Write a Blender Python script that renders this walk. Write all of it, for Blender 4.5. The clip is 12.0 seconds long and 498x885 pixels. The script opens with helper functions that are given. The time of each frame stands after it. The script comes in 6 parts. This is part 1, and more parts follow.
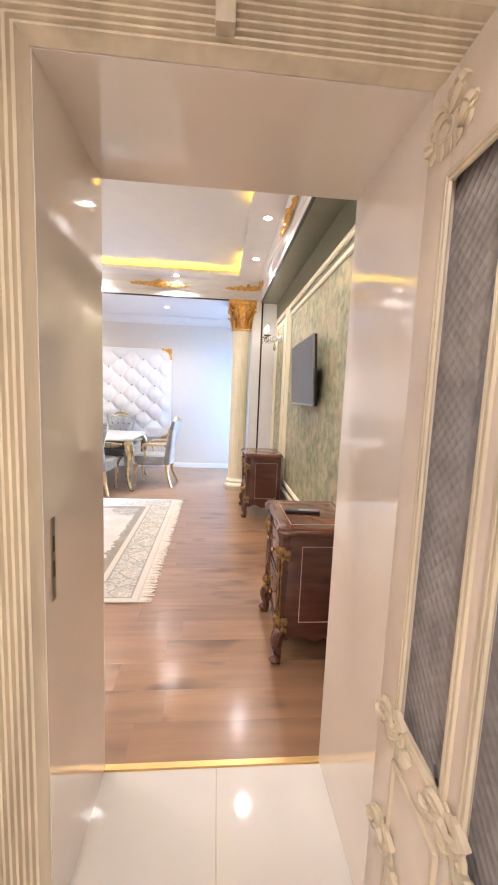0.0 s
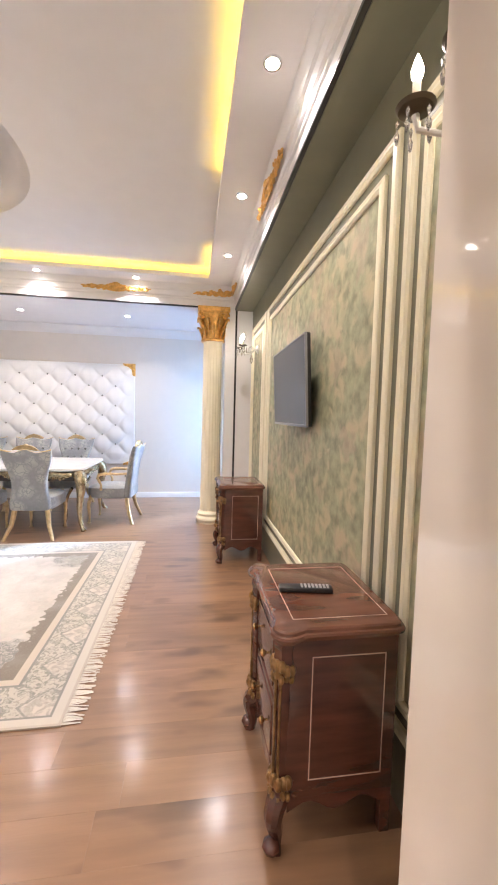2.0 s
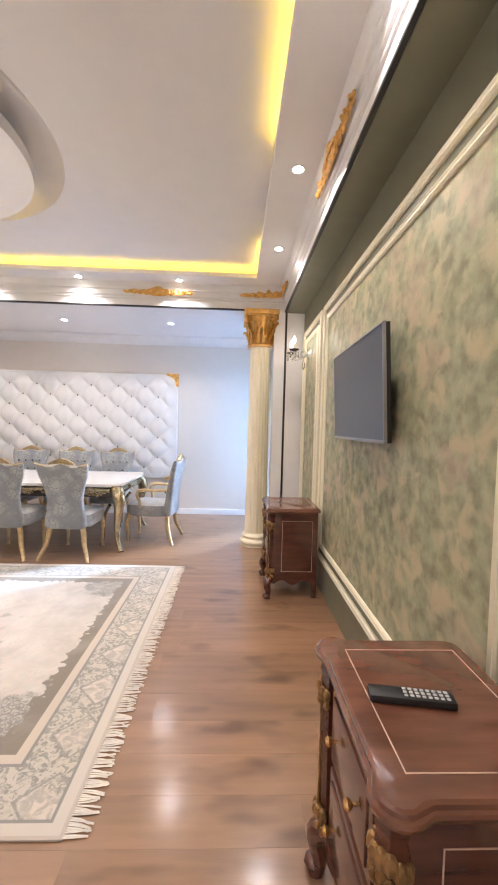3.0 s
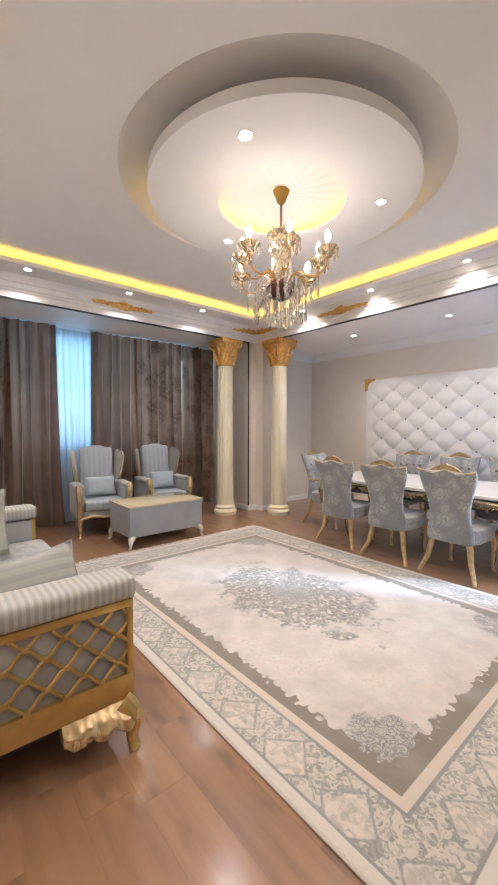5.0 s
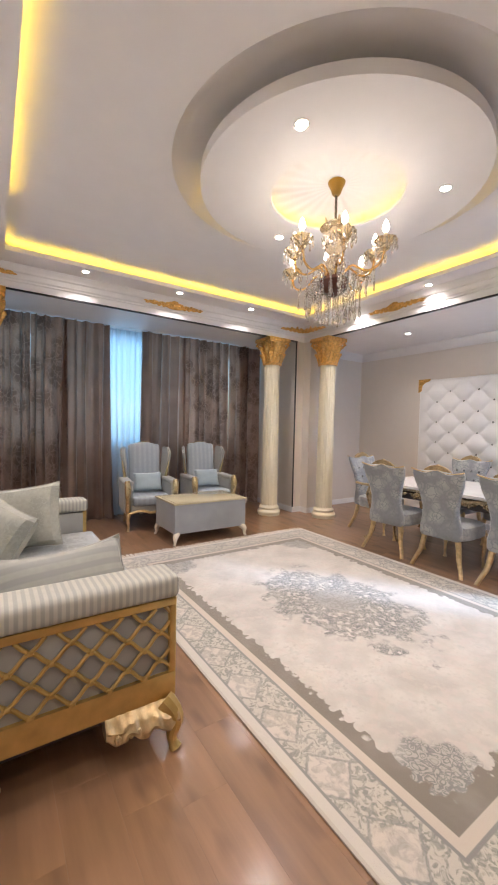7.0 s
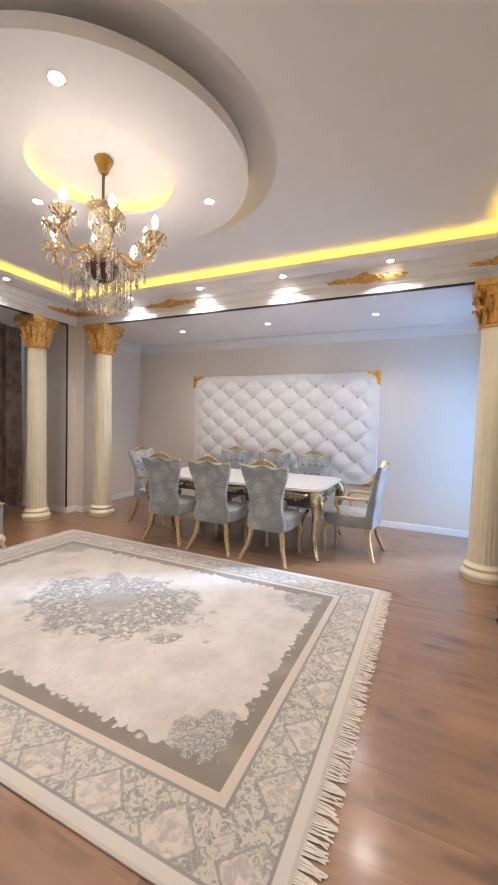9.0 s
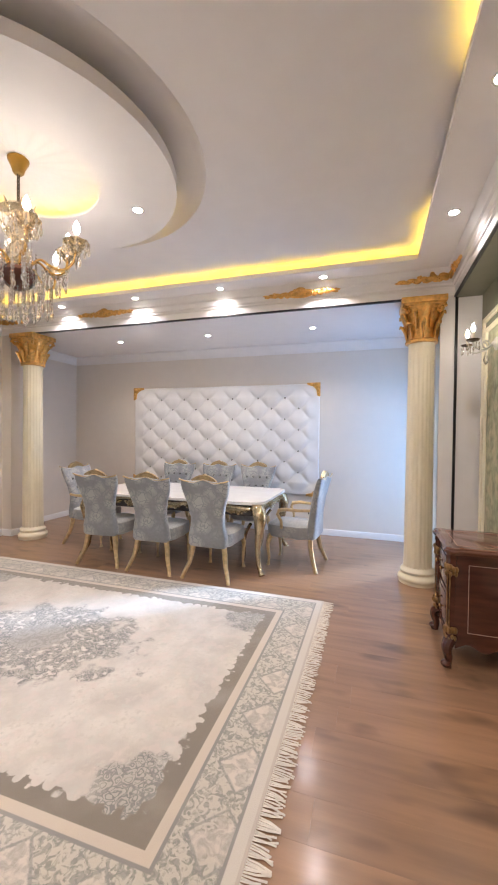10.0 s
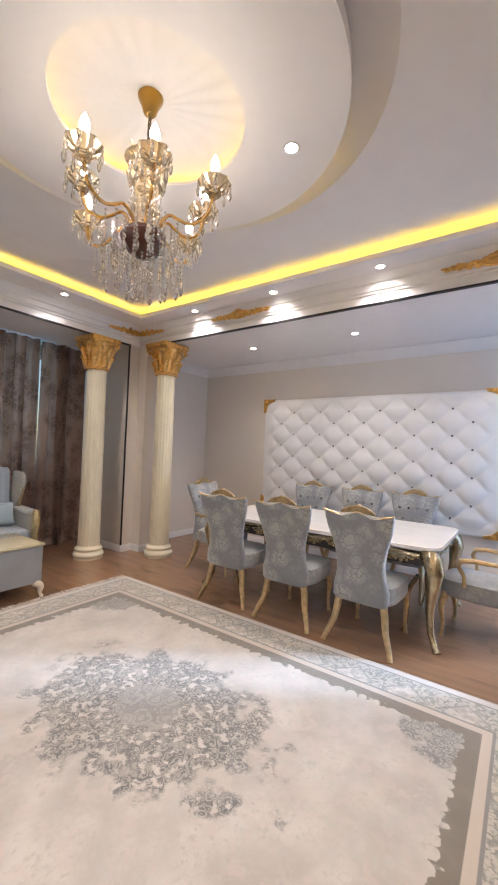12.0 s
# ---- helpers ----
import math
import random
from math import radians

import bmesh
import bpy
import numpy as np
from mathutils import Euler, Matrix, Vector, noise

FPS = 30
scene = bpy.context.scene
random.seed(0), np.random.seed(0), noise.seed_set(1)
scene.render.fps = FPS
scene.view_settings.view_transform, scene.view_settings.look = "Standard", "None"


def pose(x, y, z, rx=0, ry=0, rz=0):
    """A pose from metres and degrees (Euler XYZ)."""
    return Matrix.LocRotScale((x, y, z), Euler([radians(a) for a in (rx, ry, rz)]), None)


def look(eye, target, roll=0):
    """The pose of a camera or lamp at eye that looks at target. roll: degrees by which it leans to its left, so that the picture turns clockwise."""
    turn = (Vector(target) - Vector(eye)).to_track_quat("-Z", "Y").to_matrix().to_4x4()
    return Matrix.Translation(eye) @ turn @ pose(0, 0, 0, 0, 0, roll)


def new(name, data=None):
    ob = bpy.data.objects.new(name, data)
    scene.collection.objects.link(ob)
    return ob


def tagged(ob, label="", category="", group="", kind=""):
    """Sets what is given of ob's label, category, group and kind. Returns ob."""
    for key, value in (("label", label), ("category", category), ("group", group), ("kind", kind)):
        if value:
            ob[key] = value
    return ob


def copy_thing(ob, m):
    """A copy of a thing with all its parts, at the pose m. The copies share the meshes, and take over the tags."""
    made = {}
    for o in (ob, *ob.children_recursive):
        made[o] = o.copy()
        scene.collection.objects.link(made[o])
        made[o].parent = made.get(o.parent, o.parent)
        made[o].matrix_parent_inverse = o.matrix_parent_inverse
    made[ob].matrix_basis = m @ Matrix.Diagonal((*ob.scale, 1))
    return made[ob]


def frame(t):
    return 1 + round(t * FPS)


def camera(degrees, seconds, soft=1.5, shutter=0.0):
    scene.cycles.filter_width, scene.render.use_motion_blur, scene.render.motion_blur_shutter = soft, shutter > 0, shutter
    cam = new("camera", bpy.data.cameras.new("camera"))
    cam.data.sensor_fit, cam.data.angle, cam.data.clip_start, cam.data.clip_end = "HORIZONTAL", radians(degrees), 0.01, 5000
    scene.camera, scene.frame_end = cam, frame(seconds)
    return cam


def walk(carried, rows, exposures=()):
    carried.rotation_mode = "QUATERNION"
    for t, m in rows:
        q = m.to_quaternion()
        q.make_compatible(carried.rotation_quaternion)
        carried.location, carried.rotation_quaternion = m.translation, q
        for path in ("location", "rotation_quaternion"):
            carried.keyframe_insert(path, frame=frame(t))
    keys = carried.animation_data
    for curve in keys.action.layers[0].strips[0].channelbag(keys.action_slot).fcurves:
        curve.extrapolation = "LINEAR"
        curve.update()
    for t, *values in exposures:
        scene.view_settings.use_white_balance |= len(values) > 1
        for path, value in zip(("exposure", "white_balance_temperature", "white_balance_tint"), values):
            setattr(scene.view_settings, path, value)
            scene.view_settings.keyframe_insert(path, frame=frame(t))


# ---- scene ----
cam = camera(65.5, 12.0, soft=2.0)
PATH = [
    (0, (0.06, 0.361, 1.46), (0.232, 2.339, 1.216), 2.3),
    (0.5, (0.097, 0.473, 1.437), (0.402, 2.435, 1.193), 2.4),
    (1, (0.068, 0.67, 1.439), (0.438, 2.621, 1.207), 2.4),
    (1.5, (0.047, 0.896, 1.45), (0.42, 2.851, 1.25), 1.7),
    (2, (0.132, 1.143, 1.452), (0.429, 3.116, 1.313), 1.5),
    (2.5, (0.161, 1.375, 1.45), (0.399, 3.359, 1.351), 1.6),
    (2.7, (0.151, 1.484, 1.457), (0.347, 3.472, 1.37), 1.6),
    (4.5, (-0.032, 1.944, 1.414), (-1.211, 3.558, 1.333), 0.3),
    (5, (-0.077, 1.917, 1.411), (-1.605, 3.205, 1.335), 0.1),
    (5.5, (-0.115, 1.855, 1.412), (-1.847, 2.852, 1.337), 0.2),
    (6, (-0.133, 1.811, 1.423), (-1.94, 2.664, 1.342), 0.7),
    (6.5, (-0.143, 1.861, 1.413), (-1.924, 2.769, 1.336), 1.1),
    (7, (-0.139, 1.939, 1.406), (-1.803, 3.046, 1.328), 1.3),
    (7.5, (-0.139, 2.012, 1.421), (-1.591, 3.385, 1.333), 0.9),
    (9.5, (-0.081, 2.016, 1.443), (-0.793, 3.884, 1.373), 1.4),
    (10, (-0.047, 2.117, 1.471), (-0.658, 4.021, 1.433), 0.6),
    (10.5, (-0.045, 2.26, 1.49), (-0.599, 4.182, 1.472), 0.8),
    (11, (-0.208, 2.402, 1.466), (-0.771, 4.321, 1.473), 1.7),
    (11.5, (-0.412, 2.582, 1.437), (-1.232, 4.406, 1.478), 2.0),
    (12, (-0.64, 2.79, 1.442), (-1.798, 4.42, 1.487), 2.3),
]
EXPOSURES = [(0, 1.26), (0.5, 1.24), (1, 1.30), (1.5, 1.22), (2.5, 1.03), (4.5, 0.75), (7.5, 0.66), (9.5, 0.60), (10.5, 0.72), (11.5, 0.68), (12, 0.45)]
walk(cam, [(t, look(eye, target, roll)) for t, eye, target, roll in PATH],
     exposures=EXPOSURES)

# ---- world, sun, daylight in the windows ----
world = bpy.data.worlds.new("daylight")
scene.world = world
world.use_nodes = True
wn = world.node_tree
sky = wn.nodes.new("ShaderNodeTexSky")
sky.sky_type = "NISHITA"
sky.sun_disc = False
sky.sun_elevation, sky.sun_rotation = radians(24), radians(52)
wn.nodes["Background"].inputs["Strength"].default_value = 0.12
wn.links.new(sky.outputs[0], wn.nodes["Background"].inputs[0])
sun = new("sun", bpy.data.lights.new("sun", "SUN"))
sun.data.energy, sun.data.angle, sun.data.color = 3.2, radians(5), (0.50, 0.70, 1.0)
sun.matrix_world = look((10, 7.8, 5.65), (0, 0, 0))


def area_lamp(name, eye, target, w, h, watts, colour):
    ob = new(name, bpy.data.lights.new(name, "AREA"))
    ob.data.shape, ob.data.size, ob.data.size_y = "RECTANGLE", w, h
    ob.data.energy, ob.data.color = watts, colour
    ob.matrix_world = look(eye, target)
    return ob


COOL = (0.62, 0.80, 1.0)
area_lamp("daylight_bay", (-6.28, 3.7, 1.95), (-5, 3.7, 1.9), 3.9, 1.6, 34, (0.30, 0.64, 1.0))
area_lamp("daylight_dining", (0.725, 7.15, 1.3), (-1.0, 7.05, 1.05), 0.9, 2.2, 19, (0.20, 0.48, 1.0))
SPOT_WATTS, SPOT_COLOUR = 4.6, (1.0, 0.905, 0.885)
HALL_WATTS = 13.0
LED_COLOUR, LED_STRENGTH = (1.0, 0.68, 0.08), 11.0
BULB_STRENGTH = 50.0

# ---- main lines of the plan ----
WX, EX, SY, NY = -5.10, 0.70, 1.60, 6.31      # faces of the living room
GX = 0.92                                     # green wall
RINGZ, TRAYZ, EDGEZ = 3.09, 3.20, 2.84        # ring soffit, tray, beam edge
LX0, LX1, LY0, LY1 = -4.69, 0.315, 2.05, 5.97  # inner edge of the ring
CX, CY = -2.216, 4.038
DINY, DINX0 = 7.93, -5.25
BAYX = -6.40
PIERY = 6.14                                  # south face of the pier at the bay


# ---- mesh helpers ----
def box(bm, x0, x1, y0, y1, z0, z1):
    vs = [bm.verts.new(p) for p in ((x0, y0, z0), (x1, y0, z0), (x1, y1, z0), (x0, y1, z0),
                                    (x0, y0, z1), (x1, y0, z1), (x1, y1, z1), (x0, y1, z1))]
    for f in ((3, 2, 1, 0), (4, 5, 6, 7), (0, 1, 5, 4), (1, 2, 6, 5), (2, 3, 7, 6), (3, 0, 4, 7)):
        bm.faces.new([vs[i] for i in f])
    return vs


def rbox(bm, x0, x1, y0, y1, z0, z1, r=0.01, seg=2):
    """A box with rounded edges."""
    vs = box(bm, x0, x1, y0, y1, z0, z1)
    edges = {e for v in vs for e in v.link_edges}
    bmesh.ops.bevel(bm, geom=list(edges), offset=r, segments=seg, profile=0.6, affect="EDGES")


def lathe(bm, profile, n=24, centre=(0, 0, 0), flute=0.0, flutes=0, caps=True):
    """Turns (radius, height) pairs about a vertical axis."""
    rings = []
    for r, z in profile:
        ring = []
        for i in range(n):
            a = 2 * math.pi * i / n
            rr = r * (1 - flute * (0.5 - 0.5 * math.cos(a * flutes))) if flutes else r
            ring.append(bm.verts.new((centre[0] + rr * math.cos(a), centre[1] + rr * math.sin(a), centre[2] + z)))
        rings.append(ring)
    for a, b in zip(rings, rings[1:]):
        for i in range(n):
            bm.faces.new((a[i], a[(i + 1) % n], b[(i + 1) % n], b[i]))
    for ring, flip in ((rings[0], True), (rings[-1], False)):
        if caps and (ring[0].co - ring[n // 2].co).length > 1e-4:
            bm.faces.new(ring[::-1] if flip else ring)


def tube(bm, path, radii, n=8, squash=1.0):
    """A round bar along a list of points, one radius a point."""
    pts = [Vector(p) for p in path]
    rings, side = [], None
    for i, p in enumerate(pts):
        d = (pts[min(i + 1, len(pts) - 1)] - pts[max(i - 1, 0)]).normalized()
        if side is None:
            side = d.cross(Vector((0, 0, 1)) if abs(d.z) < 0.9 else Vector((1, 0, 0))).normalized()
        else:
            side = (side - d * side.dot(d)).normalized()
        up = d.cross(side)
        r = radii[i] if isinstance(radii, (list, tuple)) else radii
        rings.append([bm.verts.new(p + side * (r * math.cos(2 * math.pi * k / n)) + up * (r * squash * math.sin(2 * math.pi * k / n))) for k in range(n)])
    for a, b in zip(rings, rings[1:]):
        for k in range(n):
            bm.faces.new((a[k], a[(k + 1) % n], b[(k + 1) % n], b[k]))
    bm.faces.new(rings[0][::-1])
    bm.faces.new(rings[-1])


def sweep(bm, profile, path, closed=False):
    """Runs a profile (out, up) along a flat path of (x, y); out is to the path's left."""
    n, rings = len(path), []
    for i, p in enumerate(path):
        p = Vector(p)
        a = Vector(path[i - 1]) if (i or closed) else None
        b = Vector(path[(i + 1) % n]) if (i < n - 1 or closed) else None
        d0 = (p - a).normalized() if a else (b - p).normalized()
        d1 = (b - p).normalized() if b else d0
        n0, n1 = Vector((-d0.y, d0.x)), Vector((-d1.y, d1.x))
        m = (n0 + n1).normalized()
        m = m / max(0.2, m.dot(n0))
        rings.append([bm.verts.new((p.x + m.x * o, p.y + m.y * o, u)) for o, u in profile])
    k = len(profile)
    for i in range(n if closed else n - 1):
        a, b = rings[i], rings[(i + 1) % n]
        for j in range(k):
            bm.faces.new((a[j], a[(j + 1) % k], b[(j + 1) % k], b[j]))
    if not closed:
        bm.faces.new(rings[0])
        bm.faces.new(rings[-1][::-1])


def blob(bm, centre, size, n=8, rings=6):
    lathe_pts = [(max(1e-5, math.sin(math.pi * i / rings)), -math.cos(math.pi * i / rings)) for i in range(rings + 1)]
    start = len(bm.verts)
    lathe(bm, lathe_pts, n)
    bm.verts.ensure_lookup_table()
    for v in bm.verts[start:]:
        v.co = Vector((centre[0] + v.co.x * size[0], centre[1] + v.co.y * size[1], centre[2] + v.co.z * size[2]))


def moved(bm, start, m):
    """Moves all verts made since start by the matrix m."""
    bm.verts.ensure_lookup_table()
    for v in bm.verts[start:]:
        v.co = m @ v.co


def mesh_of(name, bm, smooth=35):
    me = bpy.data.meshes.new(name)
    bmesh.ops.recalc_face_normals(bm, faces=bm.faces)
    if smooth:
        for f in bm.faces:
            f.smooth = True
        for e in bm.edges:
            e.smooth = len(e.link_faces) == 2 and e.calc_face_angle(4) < radians(smooth)
    bm.to_mesh(me)
    bm.free()
    return me


def part(name, bm, material, parent=None, label="", smooth=35):
    ob = new(name, mesh_of(name, bm, smooth))
    ob.data.materials.append(material)
    if parent:
        ob.parent = parent
    return tagged(ob, label)


def thing(name, m, label, category, group="", kind=""):
    ob = new(name)
    ob.matrix_world = m
    ob.empty_display_size = 0.1
    return tagged(ob, label, category, group, kind)


def structure(name, bm, material, label="", category="", smooth=35):
    return tagged(part(name, bm, material, smooth=smooth), label, category, kind="structure")


# ---- materials ----
def material(name, colour, rough=0.5, metal=0.0, vary=0.06, scale=6.0, bump=0.0, bump_scale=60.0, spec=0.5, coat=0.0, sheen=0.0, stretch=(1, 1, 1)):
    m = bpy.data.materials.new(name)
    m.use_nodes = True
    nt, b = m.node_tree, m.node_tree.nodes["Principled BSDF"]
    b.inputs["Roughness"].default_value, b.inputs["Metallic"].default_value = rough, metal
    b.inputs["Specular IOR Level"].default_value = spec
    b.inputs["Coat Weight"].default_value, b.inputs["Coat Roughness"].default_value = coat, 0.08
    b.inputs["Sheen Weight"].default_value = sheen
    tc = nt.nodes.new("ShaderNodeTexCoord")
    mp = nt.nodes.new("ShaderNodeMapping")
    mp.inputs["Scale"].default_value = stretch
    nt.links.new(tc.outputs["Object"], mp.inputs[0])
    no = nt.nodes.new("ShaderNodeTexNoise")
    no.inputs["Scale"].default_value, no.inputs["Detail"].default_value = scale, 5
    nt.links.new(mp.outputs[0], no.inputs["Vector"])
    ramp = nt.nodes.new("ShaderNodeValToRGB")
    lo = [max(0, c * (1 - vary)) for c in colour]
    hi = [min(1, c * (1 + vary)) for c in colour]
    ramp.color_ramp.elements[0].position, ramp.color_ramp.elements[0].color = 0.3, (*lo, 1)
    ramp.color_ramp.elements[1].position, ramp.color_ramp.elements[1].color = 0.7, (*hi, 1)
    nt.links.new(no.outputs["Fac"], ramp.inputs[0])
    nt.links.new(ramp.outputs[0], b.inputs["Base Color"])
    if bump:
        nb = nt.nodes.new("ShaderNodeTexNoise")
        nb.inputs["Scale"].default_value, nb.inputs["Detail"].default_value = bump_scale, 4
        nt.links.new(mp.outputs[0], nb.inputs["Vector"])
        bn = nt.nodes.new("ShaderNodeBump")
        bn.inputs["Strength"].default_value, bn.inputs["Distance"].default_value = bump, 0.01
        nt.links.new(nb.outputs["Fac"], bn.inputs["Height"])
        nt.links.new(bn.outputs[0], b.inputs["Normal"])
    return m


def glow(name, colour, strength):
    m = bpy.data.materials.new(name)
    m.use_nodes = True
    b = m.node_tree.nodes["Principled BSDF"]
    b.inputs["Base Color"].default_value = (*colour, 1)
    b.inputs["Emission Color"].default_value = (*colour, 1)
    b.inputs["Emission Strength"].default_value = strength
    return m


WHITE = material("white paint", (0.80, 0.78, 0.77), 0.55, vary=0.02, bump=0.03, bump_scale=120)
CEIL = material("ceiling paint", (0.80, 0.77, 0.76), 0.6, vary=0.015, bump=0.02, bump_scale=90)
WALLPAPER = material("pale wallpaper", (0.75, 0.69, 0.625), 0.5, vary=0.012, scale=9, bump=0.06, bump_scale=70)
CREAM = material("cream paint", (0.78, 0.70, 0.52), 0.4, vary=0.04, bump=0.04)
LACQUER = material("cream lacquer", (0.81, 0.73, 0.645), 0.06, vary=0.02, scale=3, coat=0.7, bump=0.02, bump_scale=9)
FRAMEPAINT = material("brushed cream frame", (0.66, 0.57, 0.42), 0.35, vary=0.16, scale=14, bump=0.1, stretch=(1, 1, 0.15))
BLACKTRIM = material("black trim", (0.012, 0.011, 0.012), 0.35)
GREEN = material("green paint", (0.19, 0.185, 0.125), 0.45, vary=0.06)
MOULD = material("ivory moulding", (0.80, 0.74, 0.56), 0.35, vary=0.04)
GOLD = material("gold leaf", (0.72, 0.42, 0.13), 0.34, metal=0.85, vary=0.25, scale=25, bump=0.35, bump_scale=45)
TILE = material("white marble tile", (0.64, 0.60, 0.55), 0.06, vary=0.04, scale=2.5)
LED = glow("yellow led", LED_COLOUR, LED_STRENGTH)
SPOTGLOW = glow("lamp face", (1.0, 0.95, 0.88), 25.0)
CHROME = material("chrome ring", (0.8, 0.8, 0.8), 0.2, metal=1.0, vary=0.02)


def plank_material():
    m = material("oak laminate", (0.262, 0.143, 0.078), 0.3, vary=0.2, scale=3.0, bump=0.05, bump_scale=40, stretch=(0.5, 4.5, 1))
    nt = m.node_tree
    b = nt.nodes["Principled BSDF"]
    info = nt.nodes.new("ShaderNodeObjectInfo")
    # every plank takes its own stretch of grain
    mp = [n for n in nt.nodes if n.type == "MAPPING"][0]
    mul = nt.nodes.new("ShaderNodeVectorMath")
    mul.operation = "SCALE"
    mul.inputs[0].default_value = (37, 53, 11)
    nt.links.new(info.outputs["Random"], mul.inputs["Scale"])
    nt.links.new(mul.outputs[0], mp.inputs["Location"])
    hsv = nt.nodes.new("ShaderNodeHueSaturation")
    rng = nt.nodes.new("ShaderNodeMapRange")
    rng.inputs["To Min"].default_value, rng.inputs["To Max"].default_value = 0.92, 1.08
    nt.links.new(info.outputs["Random"], rng.inputs["Value"])
    nt.links.new(rng.outputs[0], hsv.inputs["Value"])
    ramp = [n for n in nt.nodes if n.type == "VALTORGB"][0]
    # dark knots
    vo = nt.nodes.new("ShaderNodeTexNoise")
    vo.inputs["Scale"].default_value, vo.inputs["Detail"].default_value = 2.2, 2
    mp2 = nt.nodes.new("ShaderNodeMapping")
    mp2.inputs["Scale"].default_value = (1.0, 2.4, 1)
    tc = [n for n in nt.nodes if n.type == "TEX_COORD"][0]
    nt.links.new(tc.outputs["Object"], mp2.inputs[0])
    nt.links.new(mul.outputs[0], mp2.inputs["Location"])
    nt.links.new(mp2.outputs[0], vo.inputs["Vector"])
    kr = nt.nodes.new("ShaderNodeValToRGB")
    kr.color_ramp.elements[0].position, kr.color_ramp.elements[0].color = 0.27, (0.50, 0.47, 0.45, 1)
    kr.color_ramp.elements[1].position, kr.color_ramp.elements[1].color = 0.42, (1, 1, 1, 1)
    nt.links.new(vo.outputs["Fac"], kr.inputs[0])
    mix = nt.nodes.new("ShaderNodeMixRGB")
    mix.blend_type = "MULTIPLY"
    mix.inputs[0].default_value = 1
    nt.links.new(ramp.outputs[0], mix.inputs[1])
    nt.links.new(kr.outputs[0], mix.inputs[2])
    nt.links.new(mix.outputs[0], hsv.inputs["Color"])
    nt.links.new(hsv.outputs[0], b.inputs["Base Color"])
    b.inputs["Coat Weight"].default_value = 0.5
    b.inputs["Coat Roughness"].default_value = 0.16
    return m


OAK = plank_material()


def damask_green():
    m = material("green damask wallpaper", (0.305, 0.305, 0.19), 0.5, vary=0.35, scale=14, bump=0.08, bump_scale=50)
    nt = m.node_tree
    b = nt.nodes["Principled BSDF"]
    ramp = [n for n in nt.nodes if n.type == "VALTORGB"][0]
    tc = [n for n in nt.nodes if n.type == "TEX_COORD"][0]
    v = nt.nodes.new("ShaderNodeTexNoise")
    v.inputs["Scale"].default_value, v.inputs["Detail"].default_value, v.inputs["Distortion"].default_value = 9.0, 5, 0.35
    nt.links.new(tc.outputs["Object"], v.inputs["Vector"])
    r2 = nt.nodes.new("ShaderNodeValToRGB")
    r2.color_ramp.elements[0].position, r2.color_ramp.elements[0].color = 0.50, (0, 0, 0, 1)
    r2.color_ramp.elements[1].position, r2.color_ramp.elements[1].color = 0.64, (1, 1, 1, 1)
    nt.links.new(v.outputs["Fac"], r2.inputs[0])
    mix = nt.nodes.new("ShaderNodeMixRGB")
    nt.links.new(r2.outputs[0], mix.inputs[0])
    nt.links.new(ramp.outputs[0], mix.inputs[1])
    mix.inputs[2].default_value = (0.47, 0.41, 0.26, 1)
    # faded rosy flower clusters
    vo = nt.nodes.new("ShaderNodeTexVoronoi")
    vo.inputs["Scale"].default_value = 2.7
    nt.links.new(tc.outputs["Object"], vo.inputs["Vector"])
    petal = nt.nodes.new("ShaderNodeTexNoise")
    petal.inputs["Scale"].default_value, petal.inputs["Detail"].default_value = 16, 4
    nt.links.new(tc.outputs["Object"], petal.inputs["Vector"])
    less = nt.nodes.new("ShaderNodeMath")
    less.operation = "SUBTRACT"
    nt.links.new(petal.outputs["Fac"], less.inputs[0])
    nt.links.new(vo.outputs["Distance"], less.inputs[1])
    r3 = nt.nodes.new("ShaderNodeMapRange")
    r3.inputs["From Min"].default_value, r3.inputs["From Max"].default_value = 0.10, 0.26
    r3.inputs["To Max"].default_value = 0.42
    nt.links.new(less.outputs[0], r3.inputs["Value"])
    rosy = nt.nodes.new("ShaderNodeMixRGB")
    nt.links.new(r3.outputs[0], rosy.inputs[0])
    nt.links.new(mix.outputs[0], rosy.inputs[1])
    rosy.inputs[2].default_value = (0.50, 0.37, 0.27, 1)
    nt.links.new(rosy.outputs[0], b.inputs["Base Color"])
    return m


DAMASK = damask_green()


def glass_material():
    m = bpy.data.materials.new("window glass")
    m.use_nodes = True
    b = m.node_tree.nodes["Principled BSDF"]
    b.inputs["Transmission Weight"].default_value, b.inputs["Roughness"].default_value = 1.0, 0.0
    b.inputs["Base Color"].default_value = (0.95, 0.98, 1, 1)
    return m


GLASS = glass_material()

# ---- structure ----
# floors
bm = bmesh.new()
box(bm, BAYX - 0.2, 1.2, SY - 0.02, DINY + 0.2, -0.15, -0.012)
floor = structure("floor", bm, material("floor bed", (0.05, 0.03, 0.02), 0.8), "brown oak laminate floor in long planks", "floor")

# south wall with the doorway, in pieces round the opening
DL, DR, DH, DY0, DY1 = -0.33, 0.515, 2.13, 1.27, 1.735
bm = bmesh.new()
box(bm, BAYX - 0.2, DL - 0.005, DY0, SY, 0, 3.4)
box(bm, DR + 0.005, 1.75, DY0, SY, 0, 3.4)
box(bm, DL - 0.005, DR + 0.005, DY0, SY, DH + 0.005, 3.4)
structure("wall_south", bm, WHITE, "pale painted wall behind the sofa", "wall")
